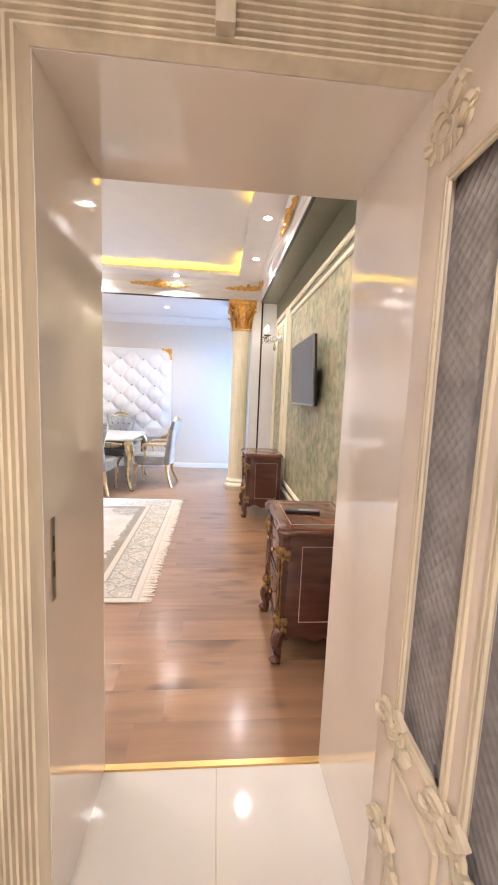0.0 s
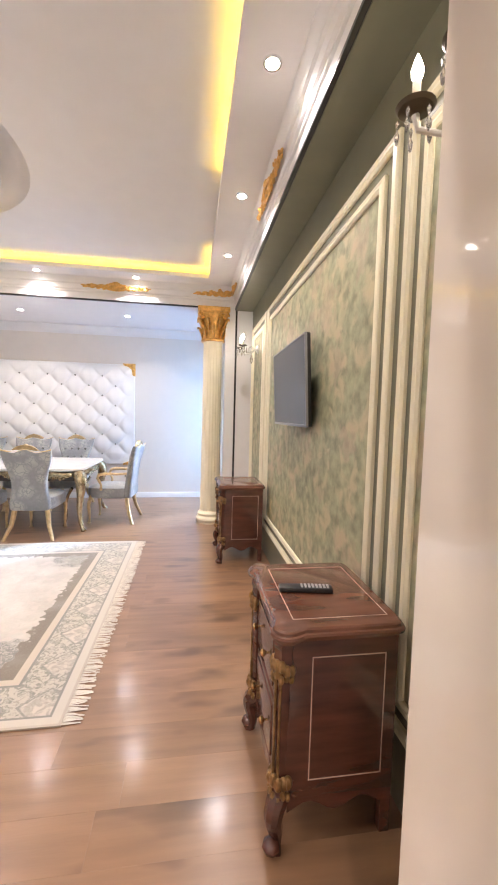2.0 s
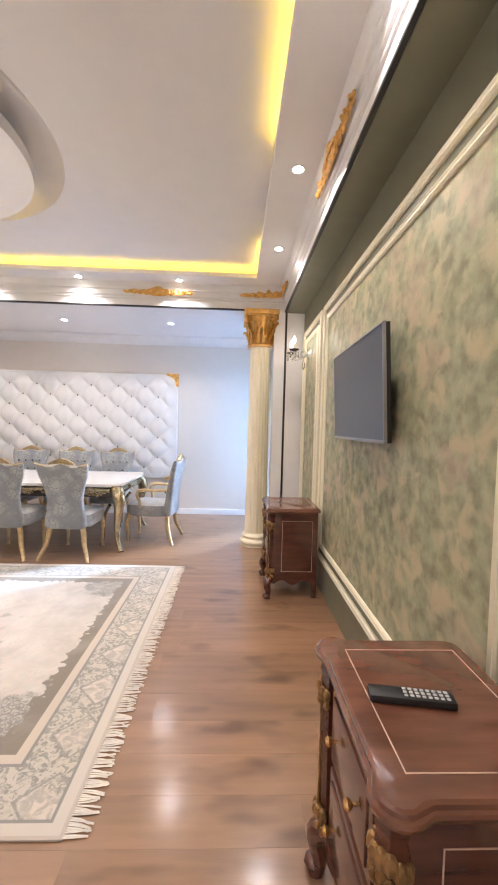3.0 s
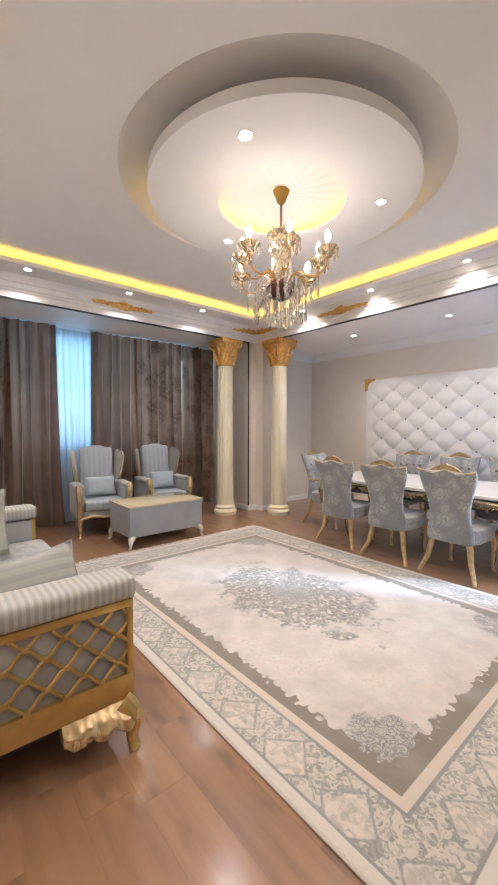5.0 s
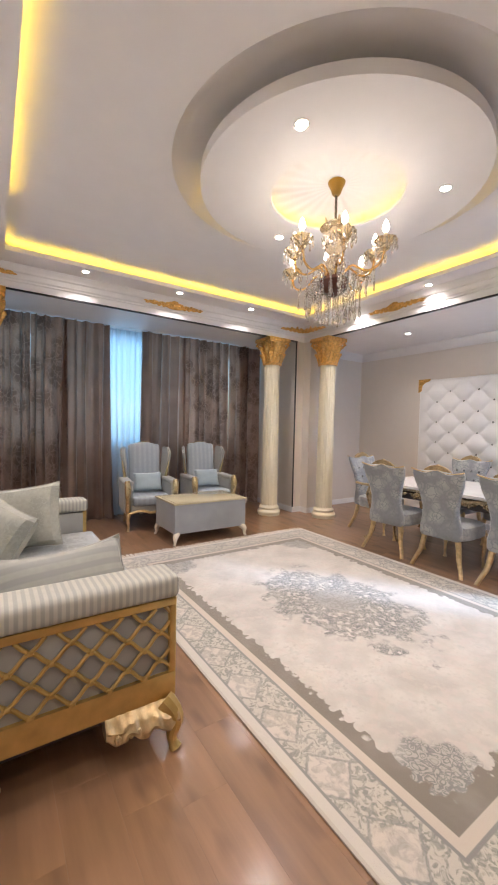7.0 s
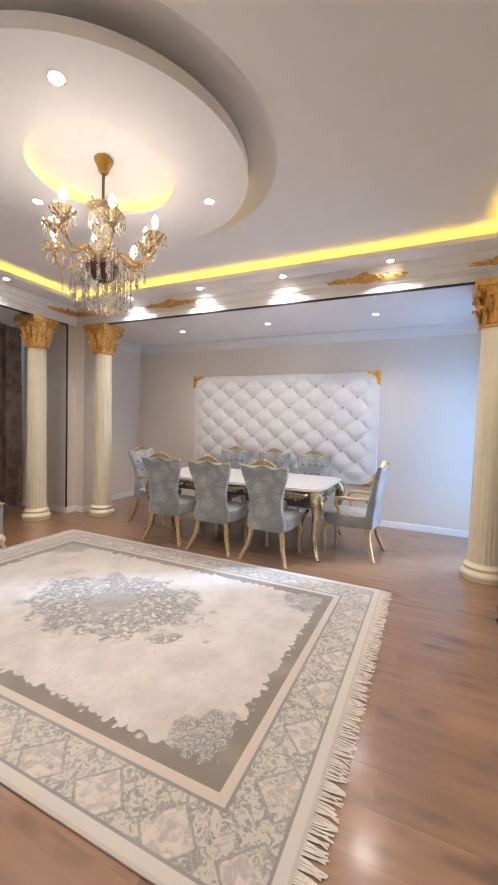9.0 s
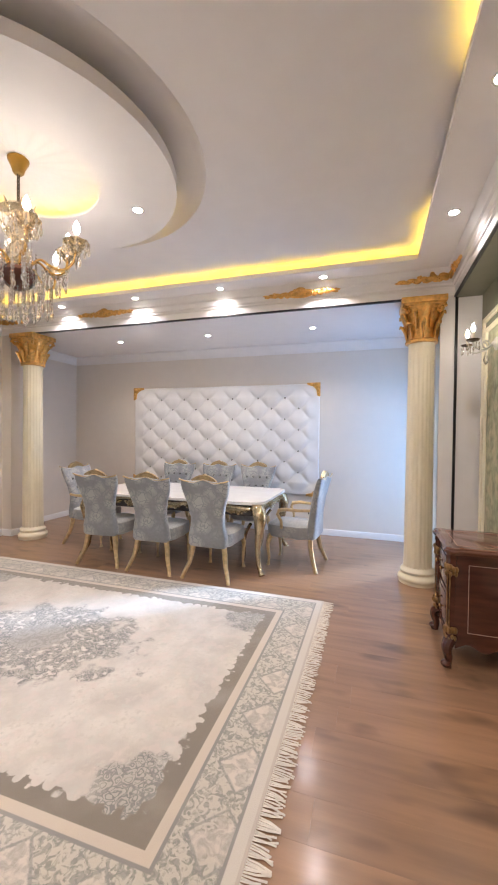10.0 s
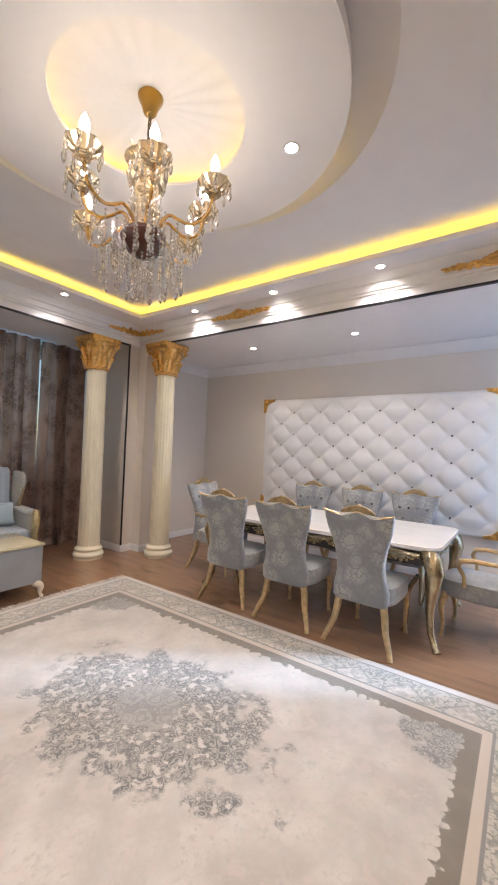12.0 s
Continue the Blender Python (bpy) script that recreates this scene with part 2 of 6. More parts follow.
# deep glossy lining of the doorway
bm = bmesh.new()
box(bm, DL - 0.12, DL, DY0 - 0.01, DY1, 0, DH + 0.12)
box(bm, DR, DR + 0.12, DY0 - 0.01, DY1, 0, DH + 0.12)
box(bm, DL, DR, DY0 - 0.01, DY1, DH, DH + 0.12)
structure("trim", bm, LACQUER, "glossy cream lacquered lining of a deep doorway", "door frame")
# east side: green niche wall
bm = bmesh.new()
box(bm, GX, GX + 0.2, SY - 0.02, NY + 0.02, 0, EDGEZ)
structure("wall_green", bm, GREEN, "dark green painted feature wall", "wall")
bm = bmesh.new()
box(bm, EX, GX + 0.2, SY - 0.02, NY, 2.82, EDGEZ)
structure("ceiling_niche", bm, GREEN, "dark green soffit over the feature wall", "ceiling")
# corner stubs of the north opening
bm = bmesh.new()
box(bm, 0.56, 1.25, NY, NY + 0.22, 0, EDGEZ)
structure("wall_north_stub", bm, WHITE, "white wall stub beside the dining opening", "wall")
bm = bmesh.new()
box(bm, BAYX - 0.2, -4.93, NY, NY + 0.22, 0, EDGEZ)
box(bm, BAYX - 0.2, WX, PIERY, NY, 0, EDGEZ + 0.02)
structure("wall_bay_north", bm, WALLPAPER, "pale wall stub between bay and dining room", "wall")
# dining room
bm = bmesh.new()
box(bm, DINX0 - 0.2, 1.25, DINY, DINY + 0.2, 0, 3.4)
structure("wall_north", bm, WALLPAPER, "pale wallpapered wall behind the dining table", "wall")
bm = bmesh.new()
box(bm, DINX0 - 0.2, DINX0, NY + 0.22, DINY, 0, 3.4)
structure("wall_dining_west", bm, WALLPAPER, "pale wallpapered end wall of the dining room", "wall")
EWX = 0.74
bm = bmesh.new()
box(bm, EWX, EWX + 0.25, NY + 0.22, 6.68, 0, 3.4)
box(bm, EWX, EWX + 0.25, 7.62, DINY, 0, 3.4)
box(bm, EWX, EWX + 0.25, 6.68, 7.62, 2.45, 3.4)
box(bm, EWX, EWX + 0.25, 6.68, 7.62, 0, 0.12)
structure("wall_dining_east", bm, WALLPAPER, "pale wall with a tall window", "wall")
bm = bmesh.new()
box(bm, DINX0 - 0.2, 1.25, NY, DINY + 0.2, EDGEZ, 3.4)
structure("ceiling_dining", bm, CEIL, "flat white ceiling over the dining table", "ceiling")
# bay
bm = bmesh.new()
box(bm, BAYX - 0.2, WX, SY, NY, EDGEZ + 0.02, 3.4)
structure("ceiling_bay", bm, CEIL, "flat white ceiling over the window bay", "ceiling")
WIN0, WIN1, WINZ0, WINZ1 = 1.62, 6.1, 1.10, 2.74
bm = bmesh.new()
box(bm, BAYX - 0.2, BAYX, SY, NY, 0, WINZ0)
box(bm, BAYX - 0.2, BAYX, SY, NY, WINZ1, 3.4)
box(bm, BAYX - 0.2, BAYX, SY, WIN0, WINZ0, WINZ1)
box(bm, BAYX - 0.2, BAYX, WIN1, NY, WINZ0, WINZ1)
structure("wall_west", bm, WALLPAPER, "pale window wall behind the curtains", "wall")


def window_unit(name, x, y0, y1, z0, z1, mullions, label):
    ob = thing(name, pose(x, (y0 + y1) / 2, z0), label, "window", kind="structure")
    h, w = z1 - z0, (y1 - y0) / 2
    bm = bmesh.new()
    for a, b, c, d in ((-w, w, 0, 0.06), (-w, w, h - 0.06, h), (-w, -w + 0.06, 0.06, h - 0.06), (w - 0.06, w, 0.06, h - 0.06)):
        rbox(bm, -0.035, 0.035, a, b, c, d, 0.006)
    part("window_frame", bm, WHITE_PVC, ob)
    ys = [-w + 0.06] + [-w + 2 * w * (i + 1) / (mullions + 1) for i in range(mullions)] + [w - 0.06]
    for yy in ys[1:-1]:
        bm = bmesh.new()
        rbox(bm, -0.03, 0.03, yy - 0.03, yy + 0.03, 0.06, h - 0.06, 0.006)
        part("mullion", bm, WHITE_PVC, ob)
    for a, b in zip(ys, ys[1:]):
        bm = bmesh.new()
        box(bm, -0.004, 0.004, a, b, 0.06, h - 0.06)
        pane = part("pane", bm, GLASS, ob)
        pane.visible_shadow = False
    return ob


WHITE_PVC = material("white window frame", (0.78, 0.79, 0.80), 0.3, vary=0.02)
window_unit("window_1", BAYX - 0.1, WIN0, WIN1, WINZ0, WINZ1, 4, "wide white-framed window behind drawn curtains")
window_unit("window_2", EWX + 0.12, 6.68, 7.62, 0.12, 2.45, 0, "tall white-framed window lighting the dining room")

# living room ceiling: tray slab with a round dish
bm = bmesh.new()
ox0, ox1, oy0, oy1 = WX - 0.02, EX + 0.3, SY - 0.02, NY + 0.02
angles = sorted([2 * math.pi * i / 96 for i in range(96)] + [math.atan2(y - CY, x - CX) % (2 * math.pi) for x in (ox0, ox1) for y in (oy0, oy1)])
R2 = 1.18
rings = []
outer = []
for a in angles:
    c, s_ = math.cos(a), math.sin(a)
    k = min(((ox1 - CX) / c if c > 1e-9 else (ox0 - CX) / c if c < -1e-9 else 1e9), ((oy1 - CY) / s_ if s_ > 1e-9 else (oy0 - CY) / s_ if s_ < -1e-9 else 1e9))
    outer.append(bm.verts.new((CX + c * k, CY + s_ * k, TRAYZ)))
rings.append(outer)
for r, z in ((R2, TRAYZ), (R2 - 0.012, TRAYZ + 0.012), (R2 - 0.05, TRAYZ + 0.045), (R2 - 0.12, TRAYZ + 0.075), (R2 - 0.22, TRAYZ + 0.09), (0.62, TRAYZ + 0.09)):
    rings.append([bm.verts.new((CX + r * math.cos(a), CY + r * math.sin(a), z)) for a in angles])
for a, b in zip(rings, rings[1:]):
    for i in range(len(angles)):
        bm.faces.new((a[i], a[(i + 1) % len(angles)], b[(i + 1) % len(angles)], b[i]))
bm.faces.new(rings[-1])
top = [bm.verts.new((v.co.x, v.co.y, TRAYZ + 0.2)) for v in outer]
for i in range(len(angles)):
    bm.faces.new((outer[i], outer[(i + 1) % len(angles)], top[(i + 1) % len(angles)], top[i]))
bm.faces.new(top)
structure("ceiling", bm, CEIL, "white tray ceiling with a round dish above the chandelier", "ceiling")
# ring soffit with an upstand that hides the led strip
bm = bmesh.new()
prof = [(0, RINGZ), (0, RINGZ + 0.045), (-0.012, RINGZ + 0.045), (-0.012, RINGZ + 0.02), (-0.75, RINGZ + 0.02), (-0.75, RINGZ)]
sweep(bm, [(-o, u) for o, u in prof][::-1], [(LX0, LY0), (LX0, LY1), (LX1, LY1), (LX1, LY0)], closed=True)
structure("ceiling_ring", bm, CEIL, "white dropped ceiling border with a hidden light cove", "ceiling")
# moulded cornice from the ring down to the beam edge
bm = bmesh.new()
prof = [(0.0, EDGEZ), (0.018, EDGEZ), (0.018, EDGEZ + 0.075), (0.03, EDGEZ + 0.085), (0.03, EDGEZ + 0.10), (0.045, EDGEZ + 0.115), (0.05, EDGEZ + 0.165),
        (0.065, EDGEZ + 0.178), (0.065, EDGEZ + 0.19), (0.075, EDGEZ + 0.205), (0.085, EDGEZ + 0.235), (0.095, EDGEZ + 0.243), (0.095, RINGZ), (0.0, RINGZ)]
sweep(bm, [(-o, u) for o, u in prof], [(WX, SY), (WX, NY), (EX, NY), (EX, SY)], closed=True)
structure("cornice", bm, WHITE, "white stepped plaster cornice", "cornice")
# back of the beams
bm = bmesh.new()
box(bm, EX, GX + 0.2, SY, NY, EDGEZ + 0.001, 3.4)
structure("beam_east", bm, WHITE, "white beam over the feature wall", "beam")
# black edge trim under the cornice and down the corners
bm = bmesh.new()
prof = [(-0.004, EDGEZ - 0.014), (-0.004, EDGEZ + 0.004), (0.024, EDGEZ + 0.004), (0.024, EDGEZ - 0.014)]
sweep(bm, [(-o, u) for o, u in prof], [(WX, SY + 0.1), (WX, PIERY)])
sweep(bm, [(-o, u) for o, u in prof], [(-4.93, NY), (0.56, NY)])
sweep(bm, [(-o, u) for o, u in prof], [(EX, NY - 0.001), (EX, SY)])
box(bm, WX - 0.004, WX + 0.012, PIERY - 0.012, PIERY + 0.006, 0.09, EDGEZ - 0.014)
box(bm, EX - 0.012, EX + 0.012, NY - 0.012, NY + 0.002, 0.0, EDGEZ - 0.014)
structure("trim_black", bm, BLACKTRIM, "thin black edge strip round the room openings", "trim", smooth=0)

# hanging disc with a recessed rose
bm = bmesh.new()
DISC = 0.985
lathe(bm, [(0.475, RINGZ + 0.03), (0.475, RINGZ + 0.01), (DISC, RINGZ + 0.01), (DISC, RINGZ + 0.085), (0.60, RINGZ + 0.12), (0.60, RINGZ + 0.03), (0.475, RINGZ + 0.03)], 96, (CX, CY, 0), caps=False)
disc = structure("ceiling_disc", bm, CEIL, "round white ceiling disc hung below the dish", "ceiling")
bm = bmesh.new()
n, ridge = 192, 24
centre = bm.verts.new((CX, CY, RINGZ + 0.085))
prev = None
for r in (0.06, 0.2, 0.4, 0.599):
    ring = [bm.verts.new((CX + r * math.cos(2 * math.pi * i / n), CY + r * math.sin(2 * math.pi * i / n),
                          RINGZ + 0.09 + 0.004 * r / 0.6 * math.sin(2 * math.pi * i * ridge / n))) for i in range(n)]
    for i in range(n):
        if prev:
            bm.faces.new((prev[i], prev[(i + 1) % n], ring[(i + 1) % n], ring[i]))
        else:
            bm.faces.new((centre, ring[(i + 1) % n], ring[i]))
    prev = ring
structure("ceiling_rose", bm, CEIL, "white sunburst ceiling rose lit from its rim", "ceiling")

# led strips
bm = bmesh.new()


def strip(bm, x0, x1, y0, y1, z=RINGZ + 0.022):
    box(bm, min(x0, x1), max(x0, x1), min(y0, y1), max(y0, y1), z, z + 0.008)


strip(bm, LX0 - 0.07, LX0 - 0.05, LY0, LY1)
strip(bm, LX0 - 0.07, LX1 + 0.07, LY1 + 0.05, LY1 + 0.07)
strip(bm, LX1 + 0.05, LX1 + 0.07, LY0, 4.05)
strip(bm, LX1 + 0.05, LX1 + 0.07, 5.35, LY1)
strip(bm, -3.7, LX1, LY0 - 0.07, LY0 - 0.05)
strip(bm, LX0, -4.45, LY0 - 0.07, LY0 - 0.05)
tagged(part("led_strip", bm, LED, smooth=0), "yellow led strip hidden in the ceiling cove", "led strip")
bm = bmesh.new()
lathe(bm, [(0.572, RINGZ + 0.055), (0.582, RINGZ + 0.055), (0.582, RINGZ + 0.065), (0.572, RINGZ + 0.065), (0.572, RINGZ + 0.055)], 64, (CX, CY, 0), caps=False)
tagged(part("led_ring", bm, glow("soft yellow led", LED_COLOUR, LED_STRENGTH * 0.42)), "yellow led ring inside the ceiling rose", "led strip")
bm = bmesh.new()
for i in range(48):
    a0, a1 = radians(52 + 176 * i / 48), radians(52 + 176 * (i + 1) / 48)
    vs = [bm.verts.new((CX + r * math.cos(a), CY + r * math.sin(a), z)) for a in (a0, a1) for r, z in ((0.86, RINGZ + 0.122), (0.88, RINGZ + 0.122), (0.88, RINGZ + 0.13), (0.86, RINGZ + 0.13))]
    for q in range(4):
        bm.faces.new((vs[q], vs[(q + 1) % 4], vs[4 + (q + 1) % 4], vs[4 + q]))
tagged(part("led_arc", bm, glow("dim yellow led", LED_COLOUR, LED_STRENGTH * 0.55)), "yellow led strip above the ceiling disc", "led strip")


# downlights
def downlight():
    ob = thing("downlight", pose(0, 0, 0), "small round recessed ceiling downlight, switched on", "downlight", "ceiling downlights")
    bm = bmesh.new()
    lathe(bm, [(0.034, 0.0), (0.034, -0.006), (0.043, -0.007), (0.046, -0.002), (0.046, 0.0)], 24)
    part("bezel", bm, CHROME, ob)
    bm = bmesh.new()
    lathe(bm, [(0.001, -0.003), (0.033, -0.003), (0.033, 0.0)], 20)
    part("lamp", bm, SPOTGLOW, ob, "bright lamp face")
    return ob


# the last two are unseen lamps, added to brighten the hall
SPOTS = [(0.48, y, RINGZ) for y in (3.03, 4.14, 5.24)] + [(x, 6.12, RINGZ) for x in (-0.556, -1.685, -2.775, -3.87)] + \
        [(-4.79, y, RINGZ) for y in (2.81, 3.93, 5.02)] + [(x, 1.87, RINGZ) for x in (-0.556, -1.65, -2.75, -3.84)] + \
        [(x, 7.05, EDGEZ) for x in (-0.80, -2.24, -3.66)] + \
        [(-1.85, 3.38, RINGZ + 0.01), (-1.70, 4.57, RINGZ + 0.01), (-2.93, 4.07, RINGZ + 0.01)] + \
        [(-0.1, -0.35, 2.6), (-0.6, -1.3, 2.6)]
first_light = downlight()
for i, p in enumerate(SPOTS):
    if i:
        copy_thing(first_light, pose(*p))
    else:
        first_light.matrix_world = pose(*p)
    lamp = new("spot_light", bpy.data.lights.new("spot_light", "AREA"))
    lamp.data.shape, lamp.data.size, lamp.data.spread = "DISK", 0.08, radians(170 if p[1] < 1 else 125)
    lamp.data.energy, lamp.data.color = HALL_WATTS if p[1] < 1 else SPOT_WATTS, SPOT_COLOUR
    lamp.matrix_world = look((p[0], p[1], p[2] - 0.015), (p[0], p[1] + 0.0001, 0))

# hall behind the doorway
bm = bmesh.new()
box(bm, -1.6, 1.6, -2.4, DY1 - 0.012, -0.15, -0.008)
hall_floor = structure("floor_hall", bm, material("pale grout", (0.42, 0.38, 0.33), 0.8), "glossy white marble tile floor of the hall", "floor")
TILES_X = (-1.6, -1.1, 0.1, 1.3, 1.6)
TILES_Y = (-2.4, -1.885, -0.68, 0.525, DY1 - 0.012)
for x0, x1 in zip(TILES_X, TILES_X[1:]):
    for y0, y1 in zip(TILES_Y, TILES_Y[1:]):
        bm = bmesh.new()
        rbox(bm, x0 + 0.001, x1 - 0.001, y0 + 0.001, y1 - 0.001, -0.014, -0.004, 0.001, 1)
        part("tile", bm, TILE, hall_floor)
bm = bmesh.new()
box(bm, DL - 0.12, DR + 0.12, DY1 - 0.012, DY1 + 0.012, -0.1, 0.004)
structure("threshold", bm, material("brass strip", (0.75, 0.5, 0.2), 0.35, metal=0.6, vary=0.1), "brass threshold strip between tile and oak", "threshold")
bm = bmesh.new()
box(bm, -1.75, -1.6, -2.4, DY0, 0, 2.75)
structure("wall_hall_west", bm, LACQUER, "cream lacquered hall wall", "wall")
bm = bmesh.new()
box(bm, 1.6, 1.75, -2.4, DY0, 0, 2.75)
structure("wall_hall_east", bm, LACQUER, "cream lacquered hall wall", "wall")
bm = bmesh.new()
box(bm, -1.75, 1.75, -2.55, -2.4, 0, 2.75)
structure("wall_hall_south", bm, LACQUER, "cream lacquered hall wall", "wall")
bm = bmesh.new()
box(bm, -1.75, 1.75, -2.55, DY0, 2.6, 2.75)
structure("ceiling_hall", bm, CEIL, "white hall ceiling", "ceiling")


# ---- more materials ----
def striped(name, a, b, axis, pitch, duty=0.5, rough=0.6, wobble=0.0):
    """Woven stripes of two colours across one local axis."""
    m = material(name, a, rough, vary=0.05, scale=30, bump=0.15, bump_scale=300, sheen=0.2)
    nt = m.node_tree
    bs = nt.nodes["Principled BSDF"]
    ramp = [n for n in nt.nodes if n.type == "VALTORGB"][0]
    tc = [n for n in nt.nodes if n.type == "TEX_COORD"][0]
    sep = nt.nodes.new("ShaderNodeSeparateXYZ")
    nt.links.new(tc.outputs["Object"], sep.inputs[0])
    mod = nt.nodes.new("ShaderNodeMath")
    mod.operation = "PINGPONG"
    mod.inputs[1].default_value = pitch / 2
    nt.links.new(sep.outputs[axis], mod.inputs[0])
    mr = nt.nodes.new("ShaderNodeMapRange")
    mr.inputs["From Min"].default_value, mr.inputs["From Max"].default_value = pitch / 2 * (duty - 0.12), pitch / 2 * (duty + 0.12)
    nt.links.new(mod.outputs[0], mr.inputs["Value"])
    mix = nt.nodes.new("ShaderNodeMixRGB")
    nt.links.new(mr.outputs[0], mix.inputs[0])
    nt.links.new(ramp.outputs[0], mix.inputs[1])
    mix.inputs[2].default_value = (*b, 1)
    nt.links.new(mix.outputs[0], bs.inputs["Base Color"])
    return m


def floral(name, a, b, scale=9.0, rough=0.55, sheen=0.3, low=0.42, high=0.6):
    """A woven damask: soft flowers of one tone on another."""
    m = material(name, a, rough, vary=0.08, scale=40, bump=0.12, bump_scale=250, sheen=sheen)
    nt = m.node_tree
    bs = nt.nodes["Principled BSDF"]
    ramp = [n for n in nt.nodes if n.type == "VALTORGB"][0]
    tc = [n for n in nt.nodes if n.type == "TEX_COORD"][0]
    wob = nt.nodes.new("ShaderNodeTexNoise")
    wob.inputs["Scale"].default_value, wob.inputs["Detail"].default_value = scale * 1.2, 3
    nt.links.new(tc.outputs["Object"], wob.inputs["Vector"])
    mixv = nt.nodes.new("ShaderNodeMixRGB")
    mixv.inputs[0].default_value = 0.12
    nt.links.new(tc.outputs["Object"], mixv.inputs[1])
    nt.links.new(wob.outputs["Color"], mixv.inputs[2])
    vo = nt.nodes.new("ShaderNodeTexVoronoi")
    vo.inputs["Scale"].default_value = scale
    nt.links.new(mixv.outputs[0], vo.inputs["Vector"])
    det = nt.nodes.new("ShaderNodeTexVoronoi")
    det.feature = "DISTANCE_TO_EDGE"
    det.inputs["Scale"].default_value = scale * 2.7
    nt.links.new(mixv.outputs[0], det.inputs["Vector"])
    r1 = nt.nodes.new("ShaderNodeMapRange")
    r1.inputs["From Min"].default_value, r1.inputs["From Max"].default_value = low, high
    r1.inputs["To Min"].default_value, r1.inputs["To Max"].default_value = 1, 0
    nt.links.new(vo.outputs["Distance"], r1.inputs["Value"])
    r2 = nt.nodes.new("ShaderNodeMapRange")
    r2.inputs["From Min"].default_value, r2.inputs["From Max"].default_value = 0.02, 0.10
    nt.links.new(det.outputs["Distance"], r2.inputs["Value"])
    mul = nt.nodes.new("ShaderNodeMath")
    mul.operation = "MULTIPLY"
    nt.links.new(r1.outputs[0], mul.inputs[0])
    nt.links.new(r2.outputs[0], mul.inputs[1])
    mix = nt.nodes.new("ShaderNodeMixRGB")
    nt.links.new(mul.outputs[0], mix.inputs[0])
    nt.links.new(ramp.outputs[0], mix.inputs[1])
    mix.inputs[2].default_value = (*b, 1)
    nt.links.new(mix.outputs[0], bs.inputs["Base Color"])
    return m


CRESTGOLD = material("antique pale gold", (0.50, 0.37, 0.20), 0.35, metal=0.75, vary=0.3, scale=25, bump=0.2)
BRIGHTGOLD = material("polished pale gold", (0.78, 0.63, 0.36), 0.24, metal=0.8, vary=0.15, scale=20)
WINGCLOTH = material("grey beige upholstery", (0.36, 0.35, 0.325), 0.5, vary=0.08, bump=0.1, bump_scale=220, sheen=0.3)
CHAIRCLOTH = floral("grey floral velvet", (0.225, 0.238, 0.25), (0.385, 0.388, 0.38), 7.0, 0.42, 0.5, 0.3, 0.62)
CHAIRSEAT = floral("grey velvet", (0.28, 0.295, 0.305), (0.385, 0.39, 0.385), 8.0, 0.4, 0.4)
SILVERGOLD = material("champagne gold leaf", (0.64, 0.48, 0.27), 0.3, metal=0.75, vary=0.2, scale=30, bump=0.15)
TABLEGOLD = material("antique champagne gold", (0.50, 0.40, 0.25), 0.24, metal=0.9, vary=0.3, scale=22, bump=0.15)
SOFAGOLD = material("bright gold paint", (0.60, 0.42, 0.16), 0.28, metal=0.75, vary=0.15, scale=12, bump=0.1)
SOFASTRIPE = striped("grey beige stripe", (0.48, 0.46, 0.40), (0.35, 0.345, 0.31), "Y", 0.028, 0.5)
SOFASTRIPE_Z = striped("grey stripe cushion", (0.345, 0.34, 0.305), (0.285, 0.288, 0.265), "Z", 0.06, 0.5)
SOFABLUE = material("blue grey velvet", (0.30, 0.33, 0.345), 0.5, vary=0.08, scale=5, bump=0.1, bump_scale=200, sheen=0.4)
SOFAPANEL = material("grey panel cloth", (0.33, 0.325, 0.305), 0.6, vary=0.06, bump=0.1, bump_scale=200)
SEATCLOTH = floral("grey floral seat cloth", (0.42, 0.43, 0.42), (0.30, 0.305, 0.295), 7.0)
SAGE = floral("sage cushion cloth", (0.385, 0.375, 0.315), (0.325, 0.325, 0.275), 11.0, 0.55)
ACBLUE = striped("pale blue stripe", (0.35, 0.39, 0.425), (0.315, 0.35, 0.385), "Y", 0.07, 0.5)
BLUEPILLOW = material("pale blue satin", (0.33, 0.40, 0.44), 0.4, vary=0.06, bump=0.08, sheen=0.4)
OTTOCLOTH = material("blue grey upholstery", (0.30, 0.31, 0.325), 0.5, vary=0.06, bump=0.1, bump_scale=220, sheen=0.2)
OTTOTOP = material("gold cream tray top", (0.58, 0.50, 0.33), 0.2, vary=0.08, scale=3, coat=0.5)
IVORYWOOD = material("ivory wood", (0.70, 0.63, 0.52), 0.35, vary=0.06)
MARBLE = material("white stone table top", (0.82, 0.80, 0.77), 0.12, vary=0.05, scale=4, coat=0.4)
DARKCARVE = material("dark apron", (0.05, 0.04, 0.035), 0.4)
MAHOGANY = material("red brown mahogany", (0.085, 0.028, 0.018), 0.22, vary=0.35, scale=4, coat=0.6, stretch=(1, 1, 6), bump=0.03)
# same wood, lightened so the colour carries the sheen on the cabinet top
MAHOGANY_SHEEN = material("mahogany top", (0.135, 0.052, 0.031), 0.2, vary=0.3, scale=4, coat=0.6, stretch=(1, 5, 1))
INLAY = material("pale inlay line", (0.55, 0.36, 0.28), 0.4)
BRONZE = material("antique gilt carving", (0.32, 0.19, 0.08), 0.32, metal=0.7, vary=0.5, scale=30, bump=0.4, bump_scale=60)
BRASS = material("brass", (0.75, 0.48, 0.2), 0.25, metal=1.0, vary=0.08)
QUILT = material("white leather", (0.80, 0.79, 0.78), 0.35, vary=0.03, bump=0.04, bump_scale=180)
